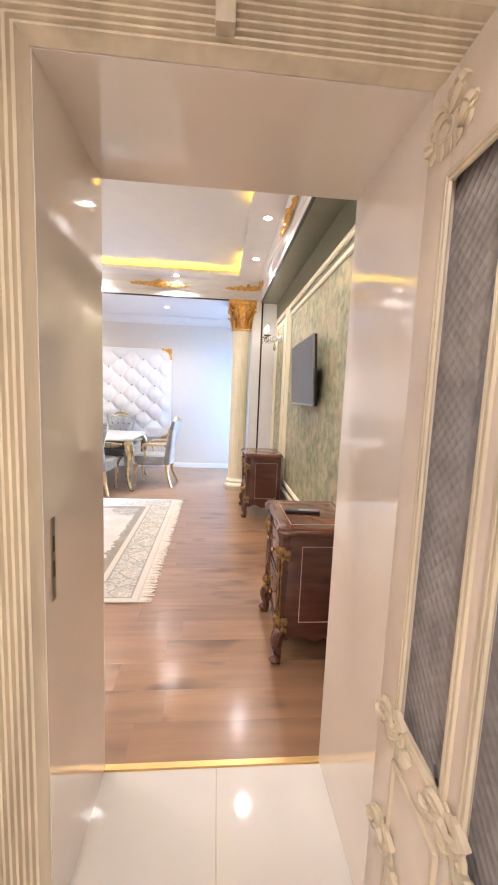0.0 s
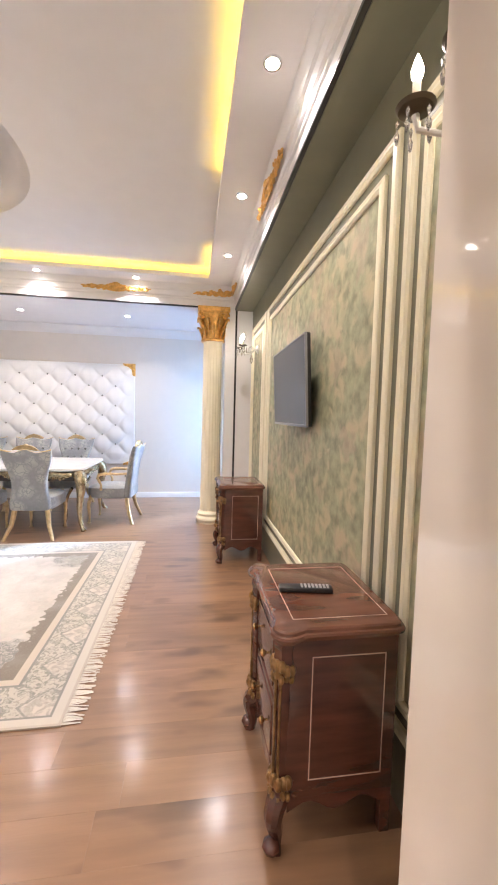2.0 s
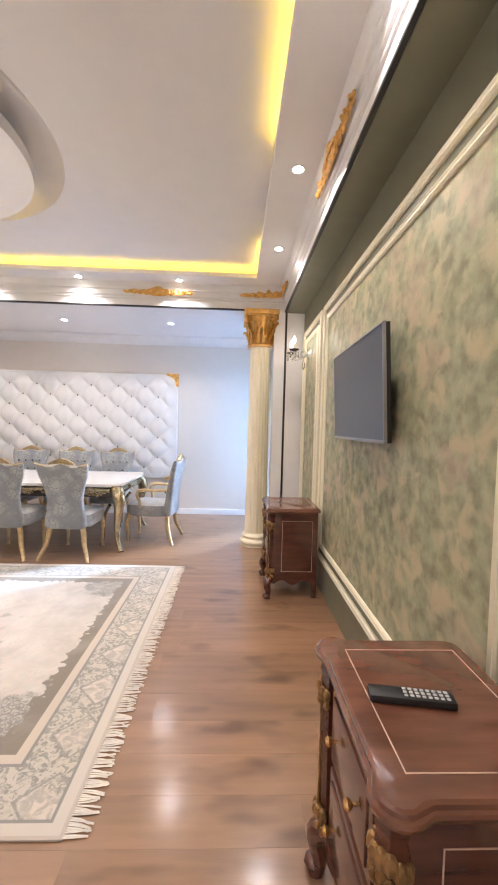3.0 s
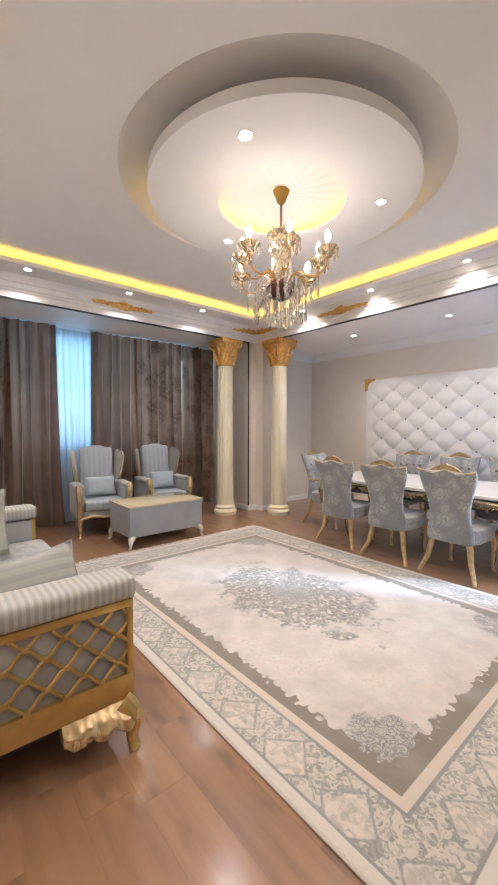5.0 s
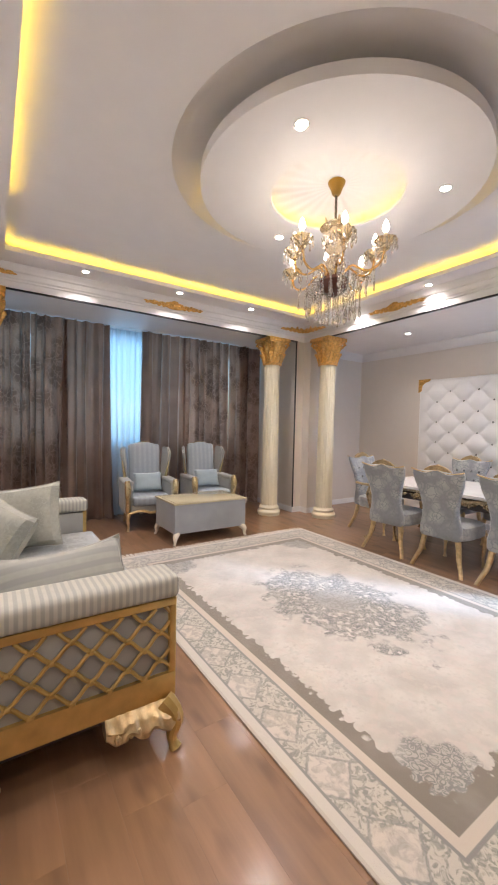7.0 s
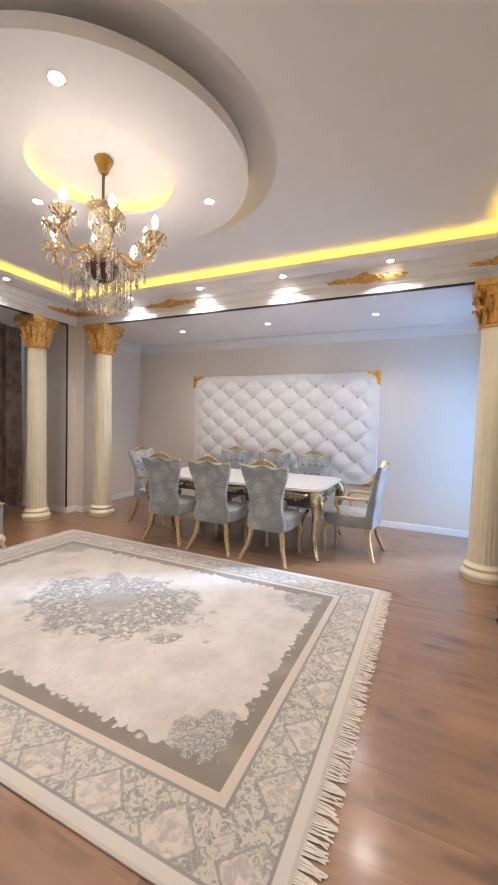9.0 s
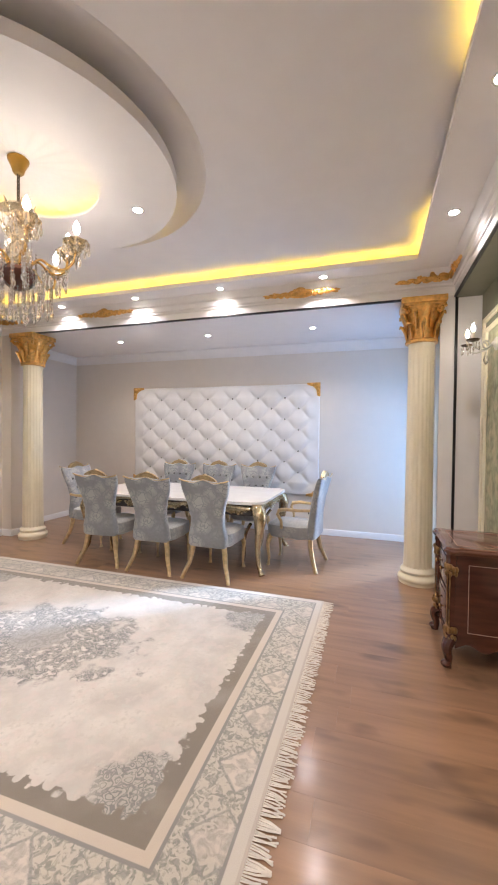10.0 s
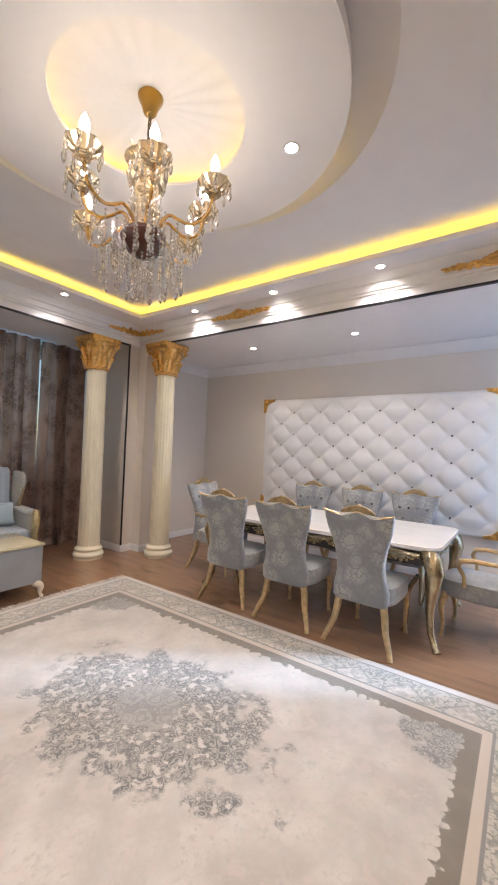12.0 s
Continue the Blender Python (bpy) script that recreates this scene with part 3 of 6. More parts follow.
BUTTON = material("crystal button", (0.25, 0.25, 0.26), 0.15, metal=0.8)
SCREEN = material("dark tv screen", (0.035, 0.038, 0.048), 0.32, vary=0.02, spec=0.8)
TVGREY = material("grey tv rim", (0.30, 0.30, 0.31), 0.3, metal=0.6)
BLACKPLASTIC = material("black plastic", (0.012, 0.012, 0.013), 0.35)
GREYKEYS = material("pale rubber keys", (0.5, 0.5, 0.5), 0.5)
SILVER = material("pale silver metal", (0.62, 0.60, 0.56), 0.28, metal=0.8, vary=0.15)
DARKMETAL = material("dark bronze metal", (0.10, 0.075, 0.05), 0.35, metal=0.8)
BULB = glow("warm candle bulb", (1.0, 0.90, 0.80), BULB_STRENGTH)
CANDLE = material("ivory candle tube", (0.8, 0.74, 0.6), 0.4)
CHANDGOLD = material("chandelier brass", (0.72, 0.45, 0.16), 0.22, metal=1.0, vary=0.1)
DARKBOWL = material("dark red brown bowl", (0.09, 0.03, 0.02), 0.2, coat=0.5)


def crystal_material(name, tint, rough=0.02):
    m = bpy.data.materials.new(name)
    m.use_nodes = True
    b = m.node_tree.nodes["Principled BSDF"]
    b.inputs["Transmission Weight"].default_value, b.inputs["Roughness"].default_value = 0.85, rough
    b.inputs["Base Color"].default_value, b.inputs["IOR"].default_value = (*tint, 1), 1.52
    return m


CRYSTAL = crystal_material("clear crystal", (0.97, 0.93, 0.88))
AMBER = crystal_material("amber glass", (0.95, 0.80, 0.58), 0.05)


def door_glass():
    m = material("grey patterned door glass", (0.29, 0.275, 0.28), 0.2, vary=0.2, scale=14)
    nt = m.node_tree
    b = nt.nodes["Principled BSDF"]
    tc = [n for n in nt.nodes if n.type == "TEX_COORD"][0]
    mp = nt.nodes.new("ShaderNodeMapping")
    mp.inputs["Rotation"].default_value = (radians(45), 0, 0)
    nt.links.new(tc.outputs["Object"], mp.inputs[0])
    ch = nt.nodes.new("ShaderNodeTexVoronoi")
    ch.inputs["Scale"].default_value = 50
    ch.inputs["Randomness"].default_value = 0.1
    nt.links.new(mp.outputs[0], ch.inputs["Vector"])
    bn = nt.nodes.new("ShaderNodeBump")
    bn.inputs["Strength"].default_value, bn.inputs["Distance"].default_value = 0.5, 0.01
    nt.links.new(ch.outputs["Distance"], bn.inputs["Height"])
    nt.links.new(bn.outputs[0], b.inputs["Normal"])
    return m


DOORGLASS = door_glass()


def curtain_material(name, a, b, pattern):
    m = floral(name, a, b, 5.0, 0.42, 0.15, 0.35, 0.62) if pattern else material(name, a, 0.36, vary=0.12, scale=3, bump=0.08, bump_scale=160, sheen=0.4)
    bs = m.node_tree.nodes["Principled BSDF"]
    bs.inputs["Metallic"].default_value = 0.0
    return m


CURTAIN = curtain_material("brown satin curtain", (0.41, 0.285, 0.225), (0.1, 0.07, 0.06), False)
CURTAIN_P = curtain_material("brown damask curtain", (0.47, 0.325, 0.255), (0.28, 0.18, 0.135), True)


def sheer_material():
    m = bpy.data.materials.new("white sheer voile")
    m.use_nodes = True
    nt = m.node_tree
    out = nt.nodes["Material Output"]
    tr = nt.nodes.new("ShaderNodeBsdfTranslucent")
    tr.inputs[0].default_value = (0.85, 0.9, 0.95, 1)
    tp = nt.nodes.new("ShaderNodeBsdfTransparent")
    df = nt.nodes.new("ShaderNodeBsdfDiffuse")
    df.inputs[0].default_value = (0.75, 0.8, 0.85, 1)
    m1, m2 = nt.nodes.new("ShaderNodeMixShader"), nt.nodes.new("ShaderNodeMixShader")
    m1.inputs[0].default_value, m2.inputs[0].default_value = 0.35, 0.25
    nt.links.new(tr.outputs[0], m1.inputs[1])
    nt.links.new(df.outputs[0], m1.inputs[2])
    nt.links.new(m1.outputs[0], m2.inputs[1])
    nt.links.new(tp.outputs[0], m2.inputs[2])
    nt.links.new(m2.outputs[0], out.inputs[0])
    return m


SHEER = sheer_material()


def rug_material(hx, hy):
    """Cream field with a grey medallion, corner sprays and banded borders, from the rug's own coordinates."""
    m = bpy.data.materials.new("woven rug")
    m.use_nodes = True
    nt = m.node_tree
    N, L = nt.nodes, nt.links
    b = N["Principled BSDF"]
    b.inputs["Roughness"].default_value, b.inputs["Sheen Weight"].default_value = 0.9, 0.3
    b.inputs["Specular IOR Level"].default_value = 0.2
    tc = N.new("ShaderNodeTexCoord")

    def math_(op, a, c=None, clamp=False):
        n = N.new("ShaderNodeMath")
        n.operation, n.use_clamp = op, clamp
        for i, v in enumerate((a, c)):
            if v is None:
                continue
            if isinstance(v, (int, float)):
                n.inputs[i].default_value = v
            else:
                L.new(v, n.inputs[i])
        return n.outputs[0]

    def noise_(scale, detail=4, distortion=0.0):
        n = N.new("ShaderNodeTexNoise")
        n.inputs["Scale"].default_value, n.inputs["Detail"].default_value, n.inputs["Distortion"].default_value = scale, detail, distortion
        L.new(tc.outputs["Object"], n.inputs["Vector"])
        return n.outputs["Fac"]

    def step(v, lo, hi):
        n = N.new("ShaderNodeMapRange")
        n.interpolation_type = "SMOOTHSTEP"
        n.inputs["From Min"].default_value, n.inputs["From Max"].default_value = lo, hi
        L.new(v, n.inputs["Value"])
        return n.outputs[0]

    def mix(f, a, c):
        n = N.new("ShaderNodeMixRGB")
        for i, v in enumerate((f, a, c)):
            if isinstance(v, tuple):
                n.inputs[i].default_value = (*v, 1)
            elif isinstance(v, (int, float)):
                n.inputs[i].default_value = v
            else:
                L.new(v, n.inputs[i])
        return n.outputs[0]

    sep = N.new("ShaderNodeSeparateXYZ")
    L.new(tc.outputs["Object"], sep.inputs[0])
    x, y = sep.outputs[0], sep.outputs[1]
    ax, ay = math_("ABSOLUTE", x), math_("ABSOLUTE", y)
    dx, dy = math_("SUBTRACT", hx, ax), math_("SUBTRACT", hy, ay)
    d = math_("MINIMUM", dx, dy)
    rag = noise_(26, 5, 0.5)
    lobes = N.new("ShaderNodeTexVoronoi")
    lobes.inputs["Scale"].default_value = 21
    L.new(tc.outputs["Object"], lobes.inputs["Vector"])
    ragged = math_("ADD", d, math_("ADD", math_("MULTIPLY", math_("SUBTRACT", rag, 0.5), 0.06), math_("MULTIPLY", math_("SUBTRACT", 0.4, lobes.outputs["Distance"]), 0.075)))
    cream = mix(step(noise_(3.5, 7), 0.35, 0.65), (0.475, 0.432, 0.39), (0.615, 0.567, 0.513))
    cream = mix(step(noise_(38, 4), 0.5, 0.7), cream, (0.52, 0.475, 0.425))
    cream = mix(math_("MULTIPLY", step(noise_(13, 5), 0.5, 0.62), 0.55), cream, (0.60, 0.515, 0.47))
    cream = mix(math_("MULTIPLY", step(noise_(17, 5, 0.6), 0.56, 0.66), 0.5), cream, (0.52, 0.51, 0.46))
    # ghosted leaves in the pile of the field
    leaf_edge = N.new("ShaderNodeTexVoronoi")
    leaf_edge.feature = "DISTANCE_TO_EDGE"
    leaf_edge.inputs["Scale"].default_value = 33
    L.new(tc.outputs["Object"], leaf_edge.inputs["Vector"])
    cream = mix(math_("MULTIPLY", math_("SUBTRACT", 1, step(leaf_edge.outputs["Distance"], 0.0, 0.16)), math_("MULTIPLY", step(noise_(4.5, 4), 0.38, 0.6), 0.26)), cream, (0.49, 0.455, 0.40))
    greige, grey = (0.225, 0.195, 0.158), (0.175, 0.174, 0.165)

    def petals(scale):
        v = N.new("ShaderNodeTexVoronoi")
        v.inputs["Scale"].default_value = scale
        wob = N.new("ShaderNodeMixRGB")
        wob.inputs[0].default_value = 0.06
        L.new(tc.outputs["Object"], wob.inputs[1])
        w = N.new("ShaderNodeTexNoise")
        w.inputs["Scale"].default_value = 20
        L.new(tc.outputs["Object"], w.inputs["Vector"])
        L.new(w.outputs["Color"], wob.inputs[2])
        L.new(wob.outputs[0], v.inputs["Vector"])
        e = N.new("ShaderNodeTexVoronoi")
        e.feature = "DISTANCE_TO_EDGE"
        e.inputs["Scale"].default_value = scale
        L.new(wob.outputs[0], e.inputs["Vector"])
        rings = math_("PINGPONG", math_("MULTIPLY", v.outputs["Distance"], 3.0), 0.5)
        return math_("MULTIPLY", step(rings, 0.08, 0.3), step(e.outputs["Distance"], 0.01, 0.07))

    spray = mix(petals(25), grey, (0.40, 0.365, 0.325))
    spray = mix(step(noise_(8), 0.55, 0.7), spray, (0.40, 0.36, 0.32))
    # medallion in the middle
    r = math_("SQRT", math_("ADD", math_("POWER", math_("DIVIDE", x, 0.92), 2), math_("POWER", math_("DIVIDE", math_("SUBTRACT", y, 0.04), 0.60), 2)))
    rm = math_("ADD", r, math_("MULTIPLY", math_("SUBTRACT", noise_(5, 5), 0.5), 1.3))
    holes = step(noise_(24, 3), 0.36, 0.46)
    med = math_("MULTIPLY", math_("SUBTRACT", 1, step(rm, 0.72, 0.88)), holes)
    heart = math_("SUBTRACT", 1, step(math_("SQRT", math_("ADD", math_("POWER", math_("DIVIDE", x, 0.2), 2), math_("POWER", math_("DIVIDE", math_("SUBTRACT", y, 0.04), 0.17), 2))), 0.85, 1.05))
    field = mix(med, cream, spray)
    field = mix(heart, field, mix(petals(12), (0.29, 0.275, 0.255), (0.37, 0.345, 0.32)))
    # sprays in the corners
    corner = math_("SQRT", math_("ADD", math_("POWER", math_("SUBTRACT", dx, 0.5), 2), math_("POWER", math_("SUBTRACT", dy, 0.5), 2)))
    corner = math_("ADD", corner, math_("MULTIPLY", math_("SUBTRACT", noise_(9, 5), 0.5), 0.3))
    field = mix(math_("MULTIPLY", math_("SUBTRACT", 1, step(corner, 0.17, 0.23)), 0.85), field, spray)
    # bands, from the field outwards
    col = mix(step(ragged, 0.415, 0.43), greige, field)
    col = mix(step(d, 0.345, 0.35), (0.56, 0.48, 0.40), col)
    col = mix(step(d, 0.30, 0.305), (0.26, 0.25, 0.23), col)
    # broad border: pale lozenges and flowers on grey
    loz = math_("ADD", math_("PINGPONG", x, 0.16), math_("PINGPONG", math_("ADD", y, 0.06), 0.16))
    border = mix(step(noise_(30, 7, 1.4), 0.42, 0.56), (0.27, 0.262, 0.23), (0.52, 0.475, 0.41))
    border = mix(math_("MULTIPLY", step(loz, 0.20, 0.215), step(noise_(7, 5), 0.36, 0.5)), border, mix(step(noise_(21, 6, 0.8), 0.40, 0.60), (0.40, 0.365, 0.32), (0.60, 0.53, 0.465)))
    border = mix(step(math_("ABSOLUTE", math_("SUBTRACT", loz, 0.196)), 0.002, 0.012), (0.28, 0.27, 0.245), border)
    border = mix(math_("MULTIPLY", petals(22), 0.22), border, (0.56, 0.51, 0.45))
    col = mix(step(d, 0.285, 0.29), border, col)
    col = mix(step(d, 0.068, 0.072), (0.27, 0.26, 0.24), col)
    col = mix(step(d, 0.055, 0.06), (0.58, 0.53, 0.47), col)
    col = mix(step(d, 0.012, 0.016), (0.50, 0.44, 0.38), col)
    # faded wear
    col = mix(math_("MULTIPLY", step(noise_(2.3, 6), 0.5, 0.8), 0.3), col, (0.62, 0.575, 0.525))
    L.new(col, b.inputs["Base Color"])
    bn = N.new("ShaderNodeBump")
    bn.inputs["Strength"].default_value, bn.inputs["Distance"].default_value = 0.5, 0.004
    L.new(math_("ADD", noise_(220, 2), math_("MULTIPLY", noise_(34, 3), 1.4)), bn.inputs["Height"])
    L.new(bn.outputs[0], b.inputs["Normal"])
    return m


# ---- shape helpers for furniture ----
def superloop(hx, hy, n=28, e=2.6):
    pts = []
    for i in range(n):
        a = 2 * math.pi * i / n
        c, s_ = math.cos(a), math.sin(a)
        pts.append((hx * math.copysign(abs(c) ** (2 / e), c), hy * math.copysign(abs(s_) ** (2 / e), s_)))
    return pts


def loft(bm, sections, n=28, e=2.6, wave=None):
    """Skins level sections (z, cx, cy, hx, hy); wave(u, k) lifts points by their place across."""
    rings = []
    for k, (z, cx, cy, hx, hy) in enumerate(sections):
        ring = []
        for px, py in superloop(hx, hy, n, e):
            dz = wave(px / max(hx, 1e-6), k / (len(sections) - 1)) if wave else 0
            ring.append(bm.verts.new((cx + px, cy + py, z + dz)))
        rings.append(ring)
    for a, b in zip(rings, rings[1:]):
        for i in range(n):
            bm.faces.new((a[i], a[(i + 1) % n], b[(i + 1) % n], b[i]))
    bm.faces.new(rings[0][::-1])
    bm.faces.new(rings[-1])


def cushion_mesh(bm, w, h, t, n=14, sag=0.0):
    """A stuffed square cushion lying in x and z, thick in y, with pinched corners."""
    front, back = [], []
    for j in range(n + 1):
        for i in range(n + 1):
            u, v = 2 * i / n - 1, 2 * j / n - 1
            k = (1 - u ** 4) * (1 - v ** 4)
            puff = t * 0.5 * k ** 0.45
            inx = 1 - 0.07 * (1 - abs(v) ** 2) * abs(u) ** 3
            inz = 1 - 0.07 * (1 - abs(u) ** 2) * abs(v) ** 3
            wr = 0.006 * noise.noise((u * 3, v * 3, w * 9)) * k
            x, z = w / 2 * u * inx, h / 2 * v * inz + sag * (u * u - 1)
            front.append(bm.verts.new((x, -puff + wr, z)))
            edge = i in (0, n) or j in (0, n)
            back.append(front[-1] if edge else bm.verts.new((x, puff + wr, z)))
    for grid, flip in ((front, False), (back, True)):
        for j in range(n):
            for i in range(n):
                q = [grid[j * (n + 1) + i], grid[j * (n + 1) + i + 1], grid[(j + 1) * (n + 1) + i + 1], grid[(j + 1) * (n + 1) + i]]
                bm.faces.new(q[::-1] if flip else q)


def spline(points, k):
    """A smooth curve through the points."""
    p = [Vector(points[0])] + [Vector(q) for q in points] + [Vector(points[-1])]
    out = []
    for i in range(1, len(p) - 2):
        for j in range(k):
            t = j / k
            out.append(0.5 * (2 * p[i] + (p[i + 1] - p[i - 1]) * t + (2 * p[i - 1] - 5 * p[i] + 4 * p[i + 1] - p[i + 2]) * t * t + (3 * p[i] - p[i - 1] - 3 * p[i + 1] + p[i + 2]) * t ** 3))
    return out + [p[-1]]


def cabriole(bm, foot, top, bow=(0, 0), r0=0.016, r1=0.034, n=10):
    """A curved leg from the top down to the foot, bulging at the knee."""
    f, t = Vector(foot), Vector(top)
    pts, rad = [], []
    for i in range(n + 1):
        k = i / n
        p = t.lerp(f, k)
        s = math.sin(math.pi * k * 1.0) * 0.55 - math.sin(2 * math.pi * k) * -0.45
        p.x += bow[0] * s
        p.y += bow[1] * s
        pts.append(p)
        rad.append(r1 + (r0 - r1) * min(1, k * 1.25) + (0.008 if k > 0.93 else 0))
    tube(bm, pts, rad, 10)


def scrolls(bm, w, h, rng, depth=0.02, n=9, symmetric=True):
    """A carved spray in the x-z plane: curling bars, leaves and beads about the middle."""
    sides = (1, -1) if symmetric else (1,)
    for sx in sides:
        for i in range(n):
            x0 = w * 0.5 * (i + 0.3) / n
            z0 = h * 0.5 * (1 - (i / n) ** 1.3) * rng.uniform(-0.8, 0.9)
            r = h * rng.uniform(0.12, 0.26) * (1 - 0.45 * i / n)
            turn = rng.choice((-1, 1))
            pts, rad = [], []
            for k in range(9):
                a = turn * k * 0.62 + rng.uniform(0, 0.2)
                rr = r * (1 - k * 0.075)
                pts.append((sx * (x0 + rr * math.cos(a)), -depth * 0.5 - depth * 0.3 * math.sin(k), z0 + rr * math.sin(a)))
                rad.append(max(0.0025, 0.010 * (1 - k / 11) * h / 0.12))
            tube(bm, pts, rad, 5)
            blob(bm, (sx * (x0 + r * 0.3), -depth * 0.6, z0), (r * 0.7, depth * 0.5, r * 0.45), 7, 4)
        for i in range(n * 2):
            f = (i + 0.5) / (n * 2)
            blob(bm, (sx * w * 0.5 * f, -depth * 0.25, h * 0.10 * math.sin(i * 1.9)), (w * 0.36 / n, depth * 0.45, h * 0.33 * (1 - 0.75 * f)), 7, 4)


# ---- columns ----
def column():
    ob = thing("column", pose(0, 0, 0), "cream fluted column with a gilded leafy capital", "column", "classical columns", kind="")
    bm = bmesh.new()
    lathe(bm, [(0.178, 0), (0.178, 0.025), (0.186, 0.035), (0.188, 0.055), (0.18, 0.075), (0.165, 0.085), (0.158, 0.10), (0.164, 0.112), (0.166, 0.125), (0.157, 0.14), (0.143, 0.15), (0.136, 0.165)], 40)
    part("base", bm, CREAM, ob, "rounded cream base")
    bm = bmesh.new()
    prof = [(0.136, 0.16), (0.134, 0.24)] + [(0.133 - 0.012 * k / 8, 0.24 + (2.36 - 0.24) * k / 8) for k in range(9)] + [(0.126, 2.40)]
    lathe(bm, prof, 120, flute=0.035, flutes=20)
    part("shaft", bm, CREAM, ob)
    cap = bmesh.new()
    lathe(cap, [(0.135, 2.40), (0.152, 2.405), (0.155, 2.425), (0.138, 2.44), (0.132, 2.48), (0.14, 2.58), (0.165, 2.68), (0.20, 2.74), (0.20, 2.75)], 32)
    capital = part("capital", cap, GOLD, ob, "gilded leafy capital")
    bm = bmesh.new()
    rbox(bm, -0.205, 0.205, -0.205, 0.205, 2.765, EDGEZ - 0.016, 0.012)
    rbox(bm, -0.188, 0.188, -0.188, 0.188, 2.745, 2.767, 0.006)
    part("abacus", bm, GOLD, capital)
    for k, (z, count, r, hgt, off) in enumerate(((2.44, 8, 0.138, 0.15, 0), (2.53, 8, 0.15, 0.17, math.pi / 8))):
        for i in range(count):
            a = off + 2 * math.pi * i / count
            start_bm = bmesh.new()
            pts = [(r * math.cos(a), r * math.sin(a), z), ((r + 0.012) * math.cos(a), (r + 0.012) * math.sin(a), z + hgt * 0.5),
                   ((r + 0.04) * math.cos(a), (r + 0.04) * math.sin(a), z + hgt * 0.9), ((r + 0.065) * math.cos(a), (r + 0.065) * math.sin(a), z + hgt * 0.95), ((r + 0.07) * math.cos(a), (r + 0.07) * math.sin(a), z + hgt * 0.82)]
            tube(start_bm, pts, [0.02, 0.036, 0.04, 0.03, 0.012], 8, 0.45)
            part("leaf", start_bm, GOLD, capital)
    for i in range(4):
        a = math.pi / 4 + i * math.pi / 2
        bm = bmesh.new()
        pts = []
        for k in range(14):
            t = k * 0.55
            rr = 0.048 * (1 - k / 18)
            out = 0.215 + rr * math.cos(t)
            pts.append((out * math.cos(a), out * math.sin(a), 2.71 + rr * math.sin(t)))
        tube(bm, pts, [0.017] * 14, 7)
        part("volute", bm, GOLD, capital)
    return ob


first = column()
tagged(first, kind="structure")
first.matrix_world = pose(-4.60, 6.37, 0)
for p in ((0.40, 6.37), (-5.18, 5.71), (-5.18, 1.86)):
    copy_thing(first, pose(p[0], p[1], 0))

# ---- skirting boards and dining cornice ----
SKIRT = [(0, 0.0), (0.016, 0.0), (0.016, 0.07), (0.010, 0.085), (0, 0.09)]
bm = bmesh.new()
for path in ([(0.73, DINY), (DINX0, DINY), (DINX0, NY + 0.22)], [(-4.93, NY + 0.22), (-4.93, NY), (WX, NY), (WX, PIERY), (BAYX, PIERY), (BAYX, SY)], [(BAYX, SY), (DL - 0.13, SY)], [(DR + 0.13, SY), (GX, SY)],
             [(GX, NY), (0.56, NY), (0.56, NY + 0.22)]):
    sweep(bm, SKIRT, path if path[0] not in ((BAYX, SY), (DR + 0.13, SY)) else path[::1])
structure("baseboard", bm, WHITE, "white skirting board", "skirting board")
bm = bmesh.new()
prof = [(0, EDGEZ - 0.13), (0.012, EDGEZ - 0.13), (0.02, EDGEZ - 0.10), (0.05, EDGEZ - 0.06), (0.085, EDGEZ - 0.03), (0.10, EDGEZ - 0.012), (0.10, EDGEZ), (0, EDGEZ)]
sweep(bm, prof, [(0.73, DINY), (DINX0, DINY), (DINX0, NY + 0.22)])
structure("cornice_dining", bm, WHITE, "white moulded cornice in the dining room", "cornice")


# ---- gilded ornaments on the cornice ----
def wall_frame(axis, at, flip):
    """Pose of a carving whose back lies on a wall; its own -y looks into the room."""
    return {"N": pose(0, 0, 0), "W": pose(0, 0, 0, 0, 0, 90), "S": pose(0, 0, 0, 0, 0, 180), "E": pose(0, 0, 0, 0, 0, -90)}[axis]


def mid_ornament():
    ob = thing("cornice_ornament", pose(0, 0, 0), "long gilded scroll ornament on the white cornice", "ornament", "cornice ornaments")
    rng = random.Random(7)
    bm = bmesh.new()
    scrolls(bm, 0.80, 0.11, rng, 0.025, 9)
    part("scrollwork", bm, GOLD, ob)
    bm = bmesh.new()
    pts = [(0.13 * math.cos(a), -0.018, 0.035 * math.sin(a)) for a in [2 * math.pi * k / 24 for k in range(25)]]
    tube(bm, pts, 0.012, 6)
    blob(bm, (0, -0.018, 0.045), (0.05, 0.018, 0.02))
    part("cartouche", bm, GOLD, ob)
    return ob


def corner_ornament():
    ob = thing("corner_ornament", pose(0, 0, 0), "gilded scroll spray turning the corner of the cornice", "ornament", "corner ornaments")
    for turn, name in ((0, "wing"), (-90, "wing")):
        rng = random.Random(11)
        bm = bmesh.new()
        n0 = 0
        scrolls(bm, 0.9, 0.12, rng, 0.03, 8, symmetric=False)
        for v in bm.verts:
            v.co.z += 0.02 - 0.02 * v.co.x / 0.45
            v.co.x = -v.co.x - 0.03 if turn == 0 else v.co.x + 0.03
        moved(bm, n0, pose(0, 0, 0, 0, 0, turn))
        part(name, bm, GOLD, ob)
    return ob


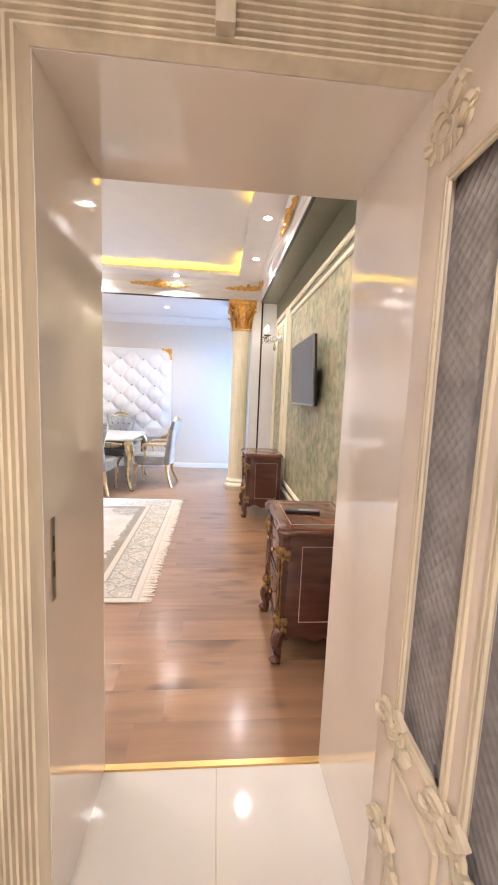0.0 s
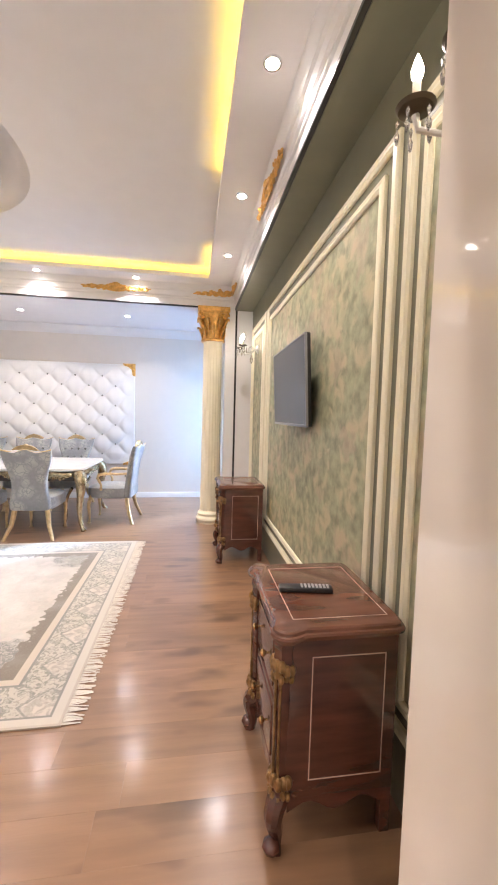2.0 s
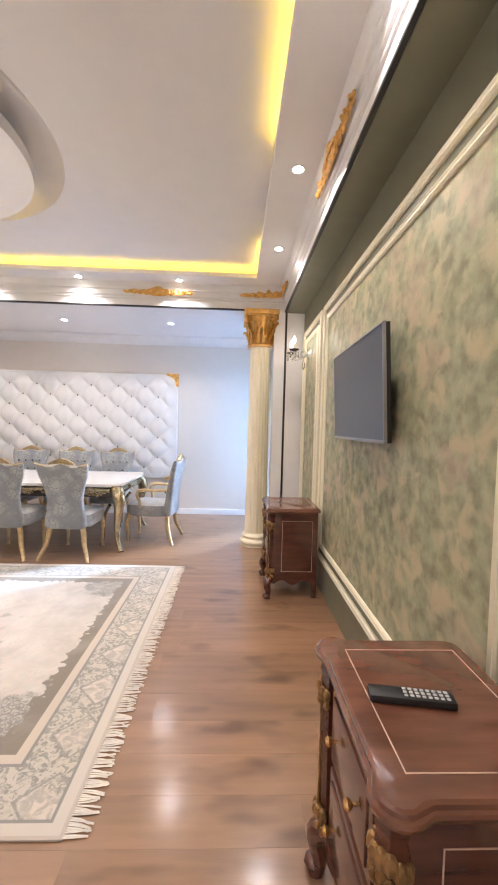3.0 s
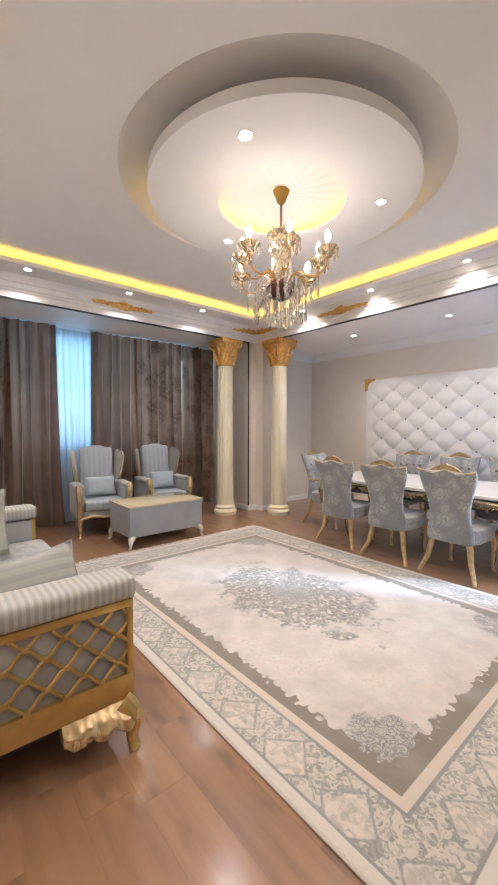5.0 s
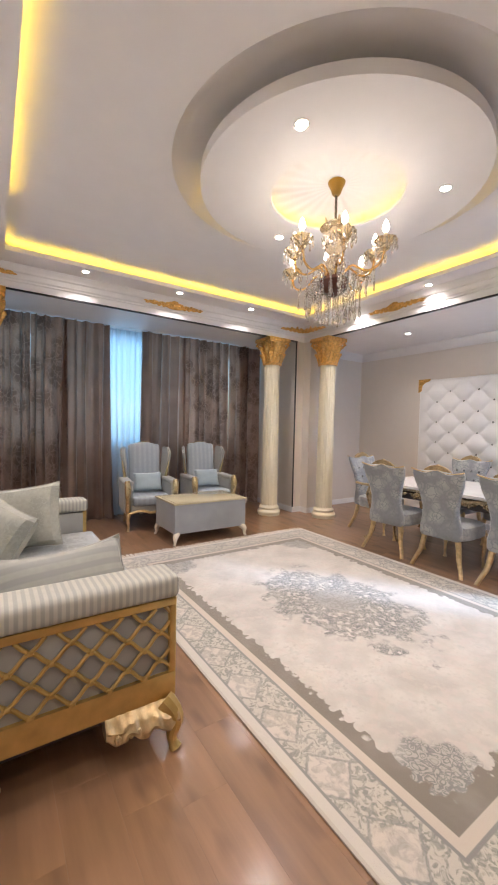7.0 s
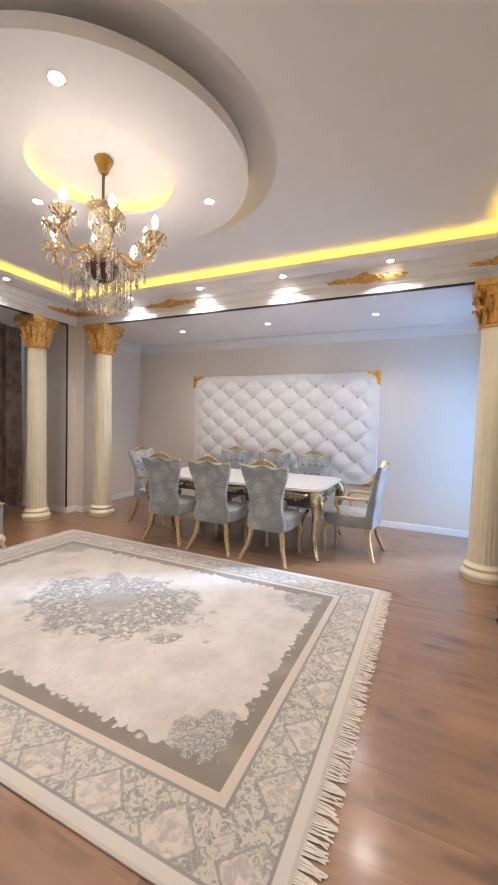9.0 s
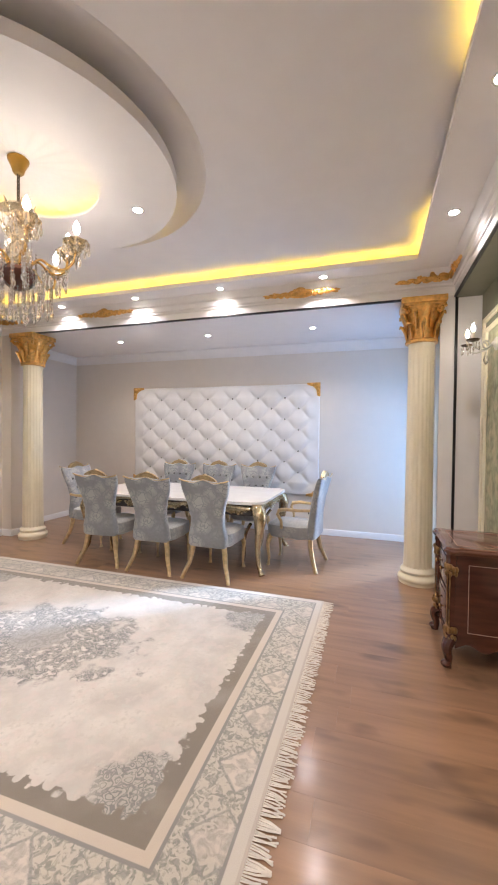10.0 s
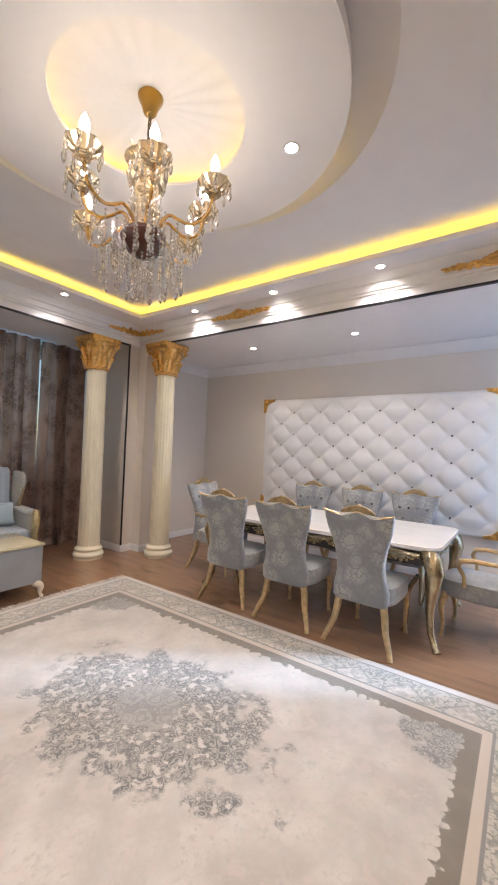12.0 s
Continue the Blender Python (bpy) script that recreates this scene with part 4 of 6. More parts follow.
ORNZ = 2.985
mids = [("N", -3.30, 6.245), ("N", -0.81, 6.245), ("W", -5.035, 3.96), ("E", 0.635, 3.85), ("S", -3.2, 1.665), ("S", -0.9, 1.665)]
first = mid_ornament()
for i, (side, x, y) in enumerate(mids):
    m = pose(x, y, ORNZ) @ wall_frame(side, 0, 0) @ pose(0, 0, 0, 12)
    if i:
        copy_thing(first, m)
    else:
        first.matrix_world = m
first = corner_ornament()
for i, (x, y, rz) in enumerate(((EX - 0.065, NY - 0.065, 0), (WX + 0.065, NY - 0.065, 90), (WX + 0.065, SY + 0.065, 180), (EX - 0.065, SY + 0.065, -90))):
    if i:
        copy_thing(first, pose(x, y, ORNZ, 0, 0, rz))
    else:
        first.matrix_world = pose(x, y, ORNZ, 0, 0, rz)


# ---- feature wall: damask panels and ivory frames ----
def frame_moulding(bm, y0, y1, z0, z1, w, proud):
    """A mitred frame on the green wall, drawn as (out, across) along y and z."""
    prof = [(0, 0), (proud * 0.7, 0), (proud, w * 0.2), (proud * 0.75, w * 0.45), (proud, w * 0.75), (proud * 0.6, w), (0, w)]
    outer = [(y0, z0), (y1, z0), (y1, z1), (y0, z1)]
    inner_dir = [(1, 1), (-1, 1), (-1, -1), (1, -1)]
    rings = [[bm.verts.new((GX - o, p[0] + d[0] * a, p[1] + d[1] * a)) for o, a in prof] for p, d in zip(outer, inner_dir)]
    for i in range(4):
        a, b = rings[i], rings[(i + 1) % 4]
        for j in range(len(prof) - 1):
            bm.faces.new((a[j], a[j + 1], b[j + 1], b[j]))


PANELS = [(2.60, 5.19, 2.71, 5.06), (1.68, 2.535, 1.79, 2.43), (5.29, 6.22, 5.40, 6.11)]
for y0, y1, i0, i1 in PANELS:
    bm = bmesh.new()
    frame_moulding(bm, y0, y1, 0.28, 2.565, 0.05, 0.022)
    structure("trim_frame", bm, MOULD, "ivory wall frame moulding on green paint", "moulding")
    bm = bmesh.new()
    frame_moulding(bm, i0, i1, 0.385, 2.455, 0.045, 0.022)
    structure("trim_frame", bm, MOULD, "ivory wall frame moulding round damask paper", "moulding")
    bm = bmesh.new()
    box(bm, GX - 0.005, GX + 0.01, i0 + 0.04, i1 - 0.04, 0.425, 2.415)
    structure("wall_panel", bm, DAMASK, "green and ochre damask wallpaper panel", "wallpaper")


# ---- television ----
tv = thing("television", pose(0.835, 3.915, 1.675, 0, 0, -90 - 1.2) @ pose(0, 0, 0, 3), "flat black television with a thin grey rim on a wall bracket", "television")
bm = bmesh.new()
rbox(bm, -0.49, 0.49, -0.012, 0.022, -0.285, 0.285, 0.006)
part("case", bm, BLACKPLASTIC, tv)
bm = bmesh.new()
for a, b, c, d in ((-0.492, 0.492, 0.276, 0.287), (-0.492, 0.492, -0.287, -0.27), (-0.492, -0.483, -0.27, 0.276), (0.483, 0.492, -0.27, 0.276)):
    rbox(bm, a, b, -0.017, 0.0, c, d, 0.002)
part("rim", bm, TVGREY, tv, "thin grey metal rim")
bm = bmesh.new()
box(bm, -0.483, 0.483, -0.0145, -0.011, -0.27, 0.276)
part("screen", bm, SCREEN, tv, "dark switched-off screen", smooth=0)
bm = bmesh.new()
rbox(bm, -0.12, 0.12, 0.02, 0.045, -0.14, 0.14, 0.008)
rbox(bm, -0.05, 0.05, 0.04, 0.083, -0.07, 0.07, 0.006)
part("wall_bracket", bm, BLACKPLASTIC, tv)


# ---- mahogany side cabinets ----
def apron_strip(bm, pts, t, top=0.17):
    """A scalloped board under a carcase; t is its half thickness in x and y."""
    rows = [[bm.verts.new((x + k * t[0], y + k * t[1], zz)) for k, zz in ((-1, z), (1, z), (1, top), (-1, top))] for x, y, z in pts]
    for a, b in zip(rows, rows[1:]):
        for i in range(4):
            bm.faces.new((a[i], a[(i + 1) % 4], b[(i + 1) % 4], b[i]))
    bm.faces.new(rows[0])
    bm.faces.new(rows[-1][::-1])


def side_cabinet():
    """Front looks to -x; 0.45 deep, 0.58 wide, 0.77 high."""
    ob = thing("side_cabinet", pose(0, 0, 0), "dark red mahogany side cabinet with gilt carved corners", "cabinet", "mahogany side cabinets")
    bm = bmesh.new()
    rbox(bm, -0.185, 0.205, -0.255, 0.255, 0.165, 0.725, 0.006)
    part("body", bm, MAHOGANY, ob)
    bm = bmesh.new()
    rings = []
    for z, g in ((0.725, -0.008), (0.733, -0.006), (0.738, 0.006), (0.748, 0.009), (0.755, 0.006), (0.758, 0.0), (0.767, -0.002), (0.772, -0.008)):
        ring = []
        for i in range(120):
            a = 2 * math.pi * (i + 0.5) / 120
            c, s_ = math.cos(a), math.sin(a)
            r = (abs(c / (0.22 + g)) ** 14 + abs(s_ / (0.275 + g)) ** 14) ** (-1 / 14)
            for py in (-0.243, 0.243):
                along = c * -0.185 + s_ * py
                gap = (0.052 + g) ** 2 - (0.185 ** 2 + py ** 2 - along ** 2)
                if along > 0 and gap > 0:
                    r = max(r, along + math.sqrt(gap))
            ring.append(bm.verts.new((r * c, r * s_, z)))
        rings.append(ring)
    for lo, hi in zip(rings, rings[1:]):
        for i in range(120):
            bm.faces.new((lo[i], lo[(i + 1) % 120], hi[(i + 1) % 120], hi[i]))
    bm.faces.new(rings[0][::-1])
    bm.faces.new(rings[-1])
    top = part("top", bm, MAHOGANY_SHEEN, ob, "polished moulded mahogany top, its sheen painted in lighter")
    bm = bmesh.new()
    for a, b, c, d in ((-0.16, 0.18, -0.215, -0.212), (-0.16, 0.18, 0.212, 0.215), (-0.16, -0.157, -0.212, 0.212), (0.177, 0.18, -0.212, 0.212)):
        box(bm, a, b, c, d, 0.7715, 0.7728)
    part("inlay", bm, INLAY, top, "pale inlaid line", smooth=0)
    for sy in (-1, 1):
        bm = bmesh.new()
        y0, y1 = sy * 0.2555, sy * 0.2568
        for a, b, c, d in ((-0.10, 0.16, 0.23, 0.2335), (-0.10, 0.16, 0.66, 0.6635), (-0.10, -0.0965, 0.2335, 0.66), (0.1565, 0.16, 0.2335, 0.66)):
            box(bm, a, b, min(y0, y1), max(y0, y1), c, d)
        part("side_inlay", bm, INLAY, ob, "pale inlaid line", smooth=0)
    for z0, z1 in ((0.20, 0.445), (0.465, 0.70)):
        bm = bmesh.new()
        rbox(bm, -0.205, -0.18, -0.17, 0.17, z0, z1, 0.008)
        rbox(bm, -0.211, -0.2, -0.145, 0.145, z0 + 0.025, z1 - 0.025, 0.006)
        dr = part("drawer", bm, MAHOGANY, ob)
        for yy in (-0.09, 0.09):
            bm = bmesh.new()
            lathe(bm, [(0.004, 0), (0.004, 0.012), (0.012, 0.018), (0.014, 0.026), (0.008, 0.033), (0.0001, 0.035)], 14)
            moved(bm, 0, pose(-0.209, yy, (z0 + z1) / 2, 0, -90, 0))
            part("knob", bm, BRASS, dr, "round brass knob")
    for sy in (-1, 1):
        bm = bmesh.new()
        lathe(bm, [(0.034, 0.165), (0.04, 0.18), (0.036, 0.20), (0.024, 0.22), (0.022, 0.30), (0.026, 0.42), (0.03, 0.52), (0.026, 0.56), (0.036, 0.60), (0.04, 0.64), (0.032, 0.68), (0.038, 0.70), (0.034, 0.725)], 18, (-0.19, sy * 0.235, 0), flute=0.15, flutes=6)
        post = part("corner_post", bm, MAHOGANY, ob)
        bm = bmesh.new()
        rng = random.Random(3)
        for zc, r in ((0.64, 0.03), (0.60, 0.022), (0.235, 0.032), (0.19, 0.022)):
            for k in range(7):
                a = math.pi + sy * -0.6 + (k - 3) * 0.5
                blob(bm, (-0.19 + 0.035 * math.cos(a), sy * 0.235 + 0.035 * math.sin(a), zc + rng.uniform(-0.012, 0.012)), (r * 0.5, r * 0.5, r * 0.75), 6, 5)
        for off in (-0.35, 0.35):
            a = math.pi + sy * -0.6 + off
            tube(bm, [(-0.19 + 0.03 * math.cos(a), sy * 0.235 + 0.03 * math.sin(a), z) for z in (0.26, 0.36, 0.46, 0.56, 0.62)], [0.006, 0.004, 0.004, 0.005, 0.009], 6)
        part("carving", bm, BRONZE, post, "gilt carved flowers and scrolls")
        bm = bmesh.new()
        cabriole(bm, (-0.215, sy * 0.262, 0.0), (-0.18, sy * 0.225, 0.19), (-0.03, sy * 0.03), 0.022, 0.04)
        blob(bm, (-0.222, sy * 0.268, 0.025), (0.032, 0.032, 0.025))
        part("leg", bm, MAHOGANY, ob)
        bm = bmesh.new()
        rbox(bm, 0.165, 0.205, sy * 0.235 - 0.02, sy * 0.235 + 0.02, 0, 0.17, 0.006)
        part("leg", bm, MAHOGANY, ob)
    for sy in (-1, 1):
        bm = bmesh.new()
        pts = [(x, 0.135 - 0.02 * math.cos((x + 0.19) * 2 * math.pi / 0.19)) for x in [-0.17 + 0.34 * k / 12 for k in range(13)]]
        apron_strip(bm, [(x, sy * 0.245, z) for x, z in pts], (0, 0.01))
        part("apron", bm, MAHOGANY, ob)
    bm = bmesh.new()
    pts = [(y, 0.13 - 0.02 * math.cos((y + 0.2) * 2 * math.pi / 0.2)) for y in [-0.2 + 0.4 * k / 14 for k in range(15)]]
    apron_strip(bm, [(-0.19, y, z) for y, z in pts], (0.01, 0))
    part("apron", bm, MAHOGANY, ob)
    return ob


first = side_cabinet()
first.matrix_world = pose(0.64, 2.575, 0)
copy_thing(first, pose(0.64, 5.11, 0))

remote = thing("remote_control", pose(0.585, 2.565, 0.7732, 0, 0, -9), "black remote control with pale keys lying on a cabinet", "remote control")
bm = bmesh.new()
rbox(bm, -0.105, 0.105, -0.024, 0.024, 0, 0.020, 0.007)
part("body", bm, BLACKPLASTIC, remote)
for i in range(8):
    for j in range(3):
        bm = bmesh.new()
        rbox(bm, -0.02 + i * 0.0145, -0.011 + i * 0.0145, -0.016 + j * 0.0125, -0.008 + j * 0.0125, 0.0198, 0.0225, 0.001, 1)
        part("key", bm, GREYKEYS, remote)


# ---- wall sconces ----
def sconce():
    """Back plate on the wall at x = 0, arms reach to -x."""
    ob = thing("wall_sconce", pose(0, 0, 0), "silver candle wall sconce with crystal drops, lit", "wall lamp", "wall sconces")
    bm = bmesh.new()
    lathe(bm, [(0.055, 0), (0.055, 0.008), (0.04, 0.018), (0.02, 0.03), (0.012, 0.04)], 20)
    moved(bm, 0, pose(0, 0, 0, 0, -90, 0))
    part("back_plate", bm, SILVER, ob)
    for sy in (-1, 1):
        end = Vector((-0.20, sy * 0.10, 0.0))
        bm = bmesh.new()
        pts = [(-0.03, 0, 0), (-0.08, sy * 0.03, -0.045), (-0.14, sy * 0.07, -0.06), (-0.19, sy * 0.10, -0.035), (-0.20, sy * 0.10, 0.0)]
        tube(bm, pts, [0.011, 0.009, 0.008, 0.009, 0.011], 8)
        pts = [(-0.09 + 0.03 * math.cos(a), sy * 0.035 + 0.012 * math.cos(a), -0.01 + 0.03 * math.sin(a)) for a in [k * 0.6 for k in range(9)]]
        tube(bm, pts, 0.005, 6)
        arm = part("arm", bm, SILVER, ob)
        bm = bmesh.new()
        lathe(bm, [(0.008, 0.0), (0.02, 0.006), (0.045, 0.012), (0.052, 0.022), (0.046, 0.02), (0.015, 0.014)], 20, end)
        part("drip_pan", bm, DARKMETAL, arm)
        bm = bmesh.new()
        lathe(bm, [(0.011, 0.015), (0.011, 0.085)], 12, end)
        part("candle", bm, CANDLE, arm)
        bm = bmesh.new()
        lathe(bm, [(0.008, 0.085), (0.015, 0.10), (0.016, 0.115), (0.008, 0.14), (0.001, 0.155)], 12, end)
        part("bulb", bm, BULB, arm, "glowing candle bulb")
        for k in range(5):
            a = 2 * math.pi * k / 5
            c = end + Vector((0.045 * math.cos(a), 0.045 * math.sin(a), 0))
            bm = bmesh.new()
            lathe(bm, [(0.0005, 0.0), (0.006, -0.01), (0.004, -0.022), (0.002, -0.028), (0.008, -0.045), (0.005, -0.06), (0.0005, -0.068)], 6, c)
            part("crystal_drop", bm, CRYSTAL, arm, smooth=0)
    bm = bmesh.new()
    lathe(bm, [(0.001, -0.05), (0.008, -0.08), (0.02, -0.13), (0.018, -0.15), (0.004, -0.17), (0.0005, -0.18)], 8, (-0.08, 0, 0))
    part("pendant", bm, CRYSTAL, ob, smooth=0)
    return ob


first = sconce()
first.matrix_world = pose(GX - 0.004, 2.07, 2.27)
copy_thing(first, pose(GX - 0.004, 5.80, 2.25))


# ---- chandelier ----
def chandelier():
    ob = thing("chandelier", pose(-2.18, 4.00, 0), "gilded crystal chandelier with eight lit candle arms", "chandelier")
    bm = bmesh.new()
    lathe(bm, [(0.001, 3.182), (0.05, 3.182), (0.062, 3.17), (0.058, 3.155), (0.04, 3.12), (0.032, 3.09), (0.022, 3.08), (0.001, 3.078)], 24)
    part("canopy", bm, material("aged brass", (0.30, 0.19, 0.06), 0.35, metal=0.9), ob, "brass bell canopy")
    bm = bmesh.new()
    for i in range(9):
        zc = 3.07 - i * 0.022
        tilt = 0 if i % 2 else math.pi / 2
        pts = [(0.008 * math.cos(a) * math.cos(tilt), 0.008 * math.cos(a) * math.sin(tilt), zc + 0.015 * math.sin(a)) for a in [2 * math.pi * k / 10 for k in range(11)]]
        tube(bm, pts, 0.004, 5)
    part("chain", bm, DARKMETAL, ob)
    bm = bmesh.new()
    lathe(bm, [(0.003, 2.90), (0.02, 2.885), (0.07, 2.87), (0.085, 2.85), (0.05, 2.835), (0.03, 2.80), (0.045, 2.76), (0.06, 2.72), (0.045, 2.68), (0.03, 2.66), (0.05, 2.62), (0.055, 2.58), (0.04, 2.54), (0.03, 2.50)], 20)
    for v in bm.verts:
        v.co.x, v.co.y = v.co.x * 1.3, v.co.y * 1.3
    stem = part("stem", bm, AMBER, ob, "stacked amber glass stem")
    bm = bmesh.new()
    lathe(bm, [(0.03, 2.51), (0.095, 2.49), (0.108, 2.465), (0.10, 2.42), (0.066, 2.385), (0.025, 2.365), (0.001, 2.36)], 24)
    part("bowl", bm, DARKBOWL, ob, "dark polished bowl")
    drop = bmesh.new()
    lathe(drop, [(0.0006, 0.0), (0.006, -0.008), (0.0045, -0.018), (0.0025, -0.022), (0.0085, -0.036), (0.006, -0.052), (0.0006, -0.062)], 6)
    drop_me = mesh_of("crystal_drop", drop, 0)
    drop_me.materials.append(CRYSTAL)
    bead = bmesh.new()
    for k in range(4):
        lathe(bead, [(0.0006, -k * 0.02), (0.0065, -k * 0.02 - 0.0085), (0.0006, -k * 0.02 - 0.017)], 6)
    bead_me = mesh_of("bead_string", bead, 0)
    bead_me.materials.append(CRYSTAL)

    def hang(parent, me, name, p, s=1.0, turn=0.0):
        d = new(name, me)
        d.parent = parent
        d.matrix_local = pose(*p, 0, 0, turn) @ Matrix.Scale(s, 4)

    rng = random.Random(9)
    for i in range(8):
        a = 2 * math.pi * i / 8 + 0.2
        up = 0.125 if i % 2 else 0.085
        R = 0.29 if i % 2 else 0.385
        c, s_ = math.cos(a), math.sin(a)
        pts = []
        for r, z in ((0.05, 2.46), (0.10, 2.50), (0.15, 2.505), (0.20, 2.46), (0.26, 2.41), (0.32, 2.40), (0.37, 2.44), (0.39, 2.52)):
            k = r / 0.39 * R
            pts.append((k * c, k * s_, z + up * min(1, r / 0.3)))
        bm = bmesh.new()
        tube(bm, spline(pts, 4), 0.0078, 8)
        arm = part("arm", bm, CHANDGOLD, ob, "curled brass arm")
        e = (R * c, R * s_, 2.52 + up)
        bm = bmesh.new()
        lathe(bm, [(0.016, -0.03), (0.034, -0.016), (0.03, -0.006), (0.045, 0.006), (0.066, 0.018), (0.078, 0.042), (0.072, 0.044), (0.04, 0.022), (0.012, 0.016)], 32, e, flute=0.12, flutes=8)
        part("drip_pan", bm, AMBER, arm, "amber glass petal cup")
        bm = bmesh.new()
        lathe(bm, [(0.010, 0.012), (0.011, 0.09)], 12, e)
        part("candle", bm, CANDLE, arm)
        bm = bmesh.new()
        lathe(bm, [(0.008, 0.09), (0.018, 0.104), (0.021, 0.122), (0.013, 0.15), (0.001, 0.172)], 12, e)
        part("bulb", bm, BULB, arm, "glowing candle bulb")
        for k in range(8):
            b = 2 * math.pi * k / 8
            hang(arm, drop_me, "crystal_drop", (e[0] + 0.072 * math.cos(b), e[1] + 0.072 * math.sin(b), e[2] + 0.036), rng.uniform(1.1, 1.5), rng.uniform(0, 90))
        hang(arm, drop_me, "crystal_drop", (e[0], e[1], e[2] - 0.01), 1.5)
        for r, z in ((0.5, 2.45), (0.66, 2.395), (0.82, 2.395)):
            hang(arm, bead_me, "bead_string", (R * r * c, R * r * s_, z + up * min(1, r * 1.3)), 1.0)
            hang(arm, drop_me, "crystal_drop", (R * r * c, R * r * s_, z + up * min(1, r * 1.3) - 0.08), 1.2)
    for r, n, z, strings in ((0.085, 10, 2.87, 1), (0.07, 8, 2.72, 1), (0.10, 12, 2.60, 1), (0.14, 14, 2.50, 1), (0.19, 14, 2.46, 2), (0.12, 12, 2.44, 2), (0.05, 8, 2.40, 2)):
        for k in range(n):
            b = 2 * math.pi * k / n
            for j in range(strings):
                hang(stem, bead_me, "bead_string", (r * math.cos(b), r * math.sin(b), z - j * 0.08))
            hang(stem, drop_me, "crystal_drop", (r * math.cos(b), r * math.sin(b), z - strings * 0.08), rng.uniform(1.2, 1.7))
    for k in range(12):
        b = 2 * math.pi * k / 12
        bm = bmesh.new()
        z = 2.86 if k % 2 else 2.74
        tube(bm, [(0.05 * math.cos(b), 0.05 * math.sin(b), z - 0.03), (0.085 * math.cos(b), 0.085 * math.sin(b), z), (0.10 * math.cos(b), 0.10 * math.sin(b), z + 0.035)], [0.006, 0.014, 0.004], 6, 0.5)
        part("petal", bm, AMBER, stem)
    return ob


chandelier()

# ---- rug ----
RX0, RX1, RY0, RY1 = -4.20, -0.44, 2.93, 5.56
rhx, rhy = (RX1 - RX0) / 2, (RY1 - RY0) / 2
rug = thing("rug", pose((RX0 + RX1) / 2, (RY0 + RY1) / 2, 0.0005), "large cream and grey medallion rug with a fringe", "rug")
bm = bmesh.new()
rbox(bm, -rhx, rhx, -rhy, rhy, 0, 0.009, 0.003)
part("woven_face", bm, rug_material(rhx, rhy), rug)
FRINGE = material("ivory fringe", (0.66, 0.60, 0.53), 0.9, vary=0.12, scale=20)
for sx in (-1, 1):
    bm = bmesh.new()
    rng = random.Random(21)
    y = -rhy + 0.008
    while y < rhy - 0.005:
        ln, dr = rng.uniform(0.065, 0.095), rng.uniform(-0.022, 0.022)
        tube(bm, [(sx * (rhx - 0.004), y, 0.006), (sx * (rhx + ln * 0.5), y + dr * 0.3, 0.005), (sx * (rhx + ln), y + dr, 0.003)], [0.0035, 0.004, 0.0045], 4, 0.6)
        y += 0.009
    tagged(part("fringe", bm, FRINGE, rug, "loose ivory fringe"), kind="stuff")


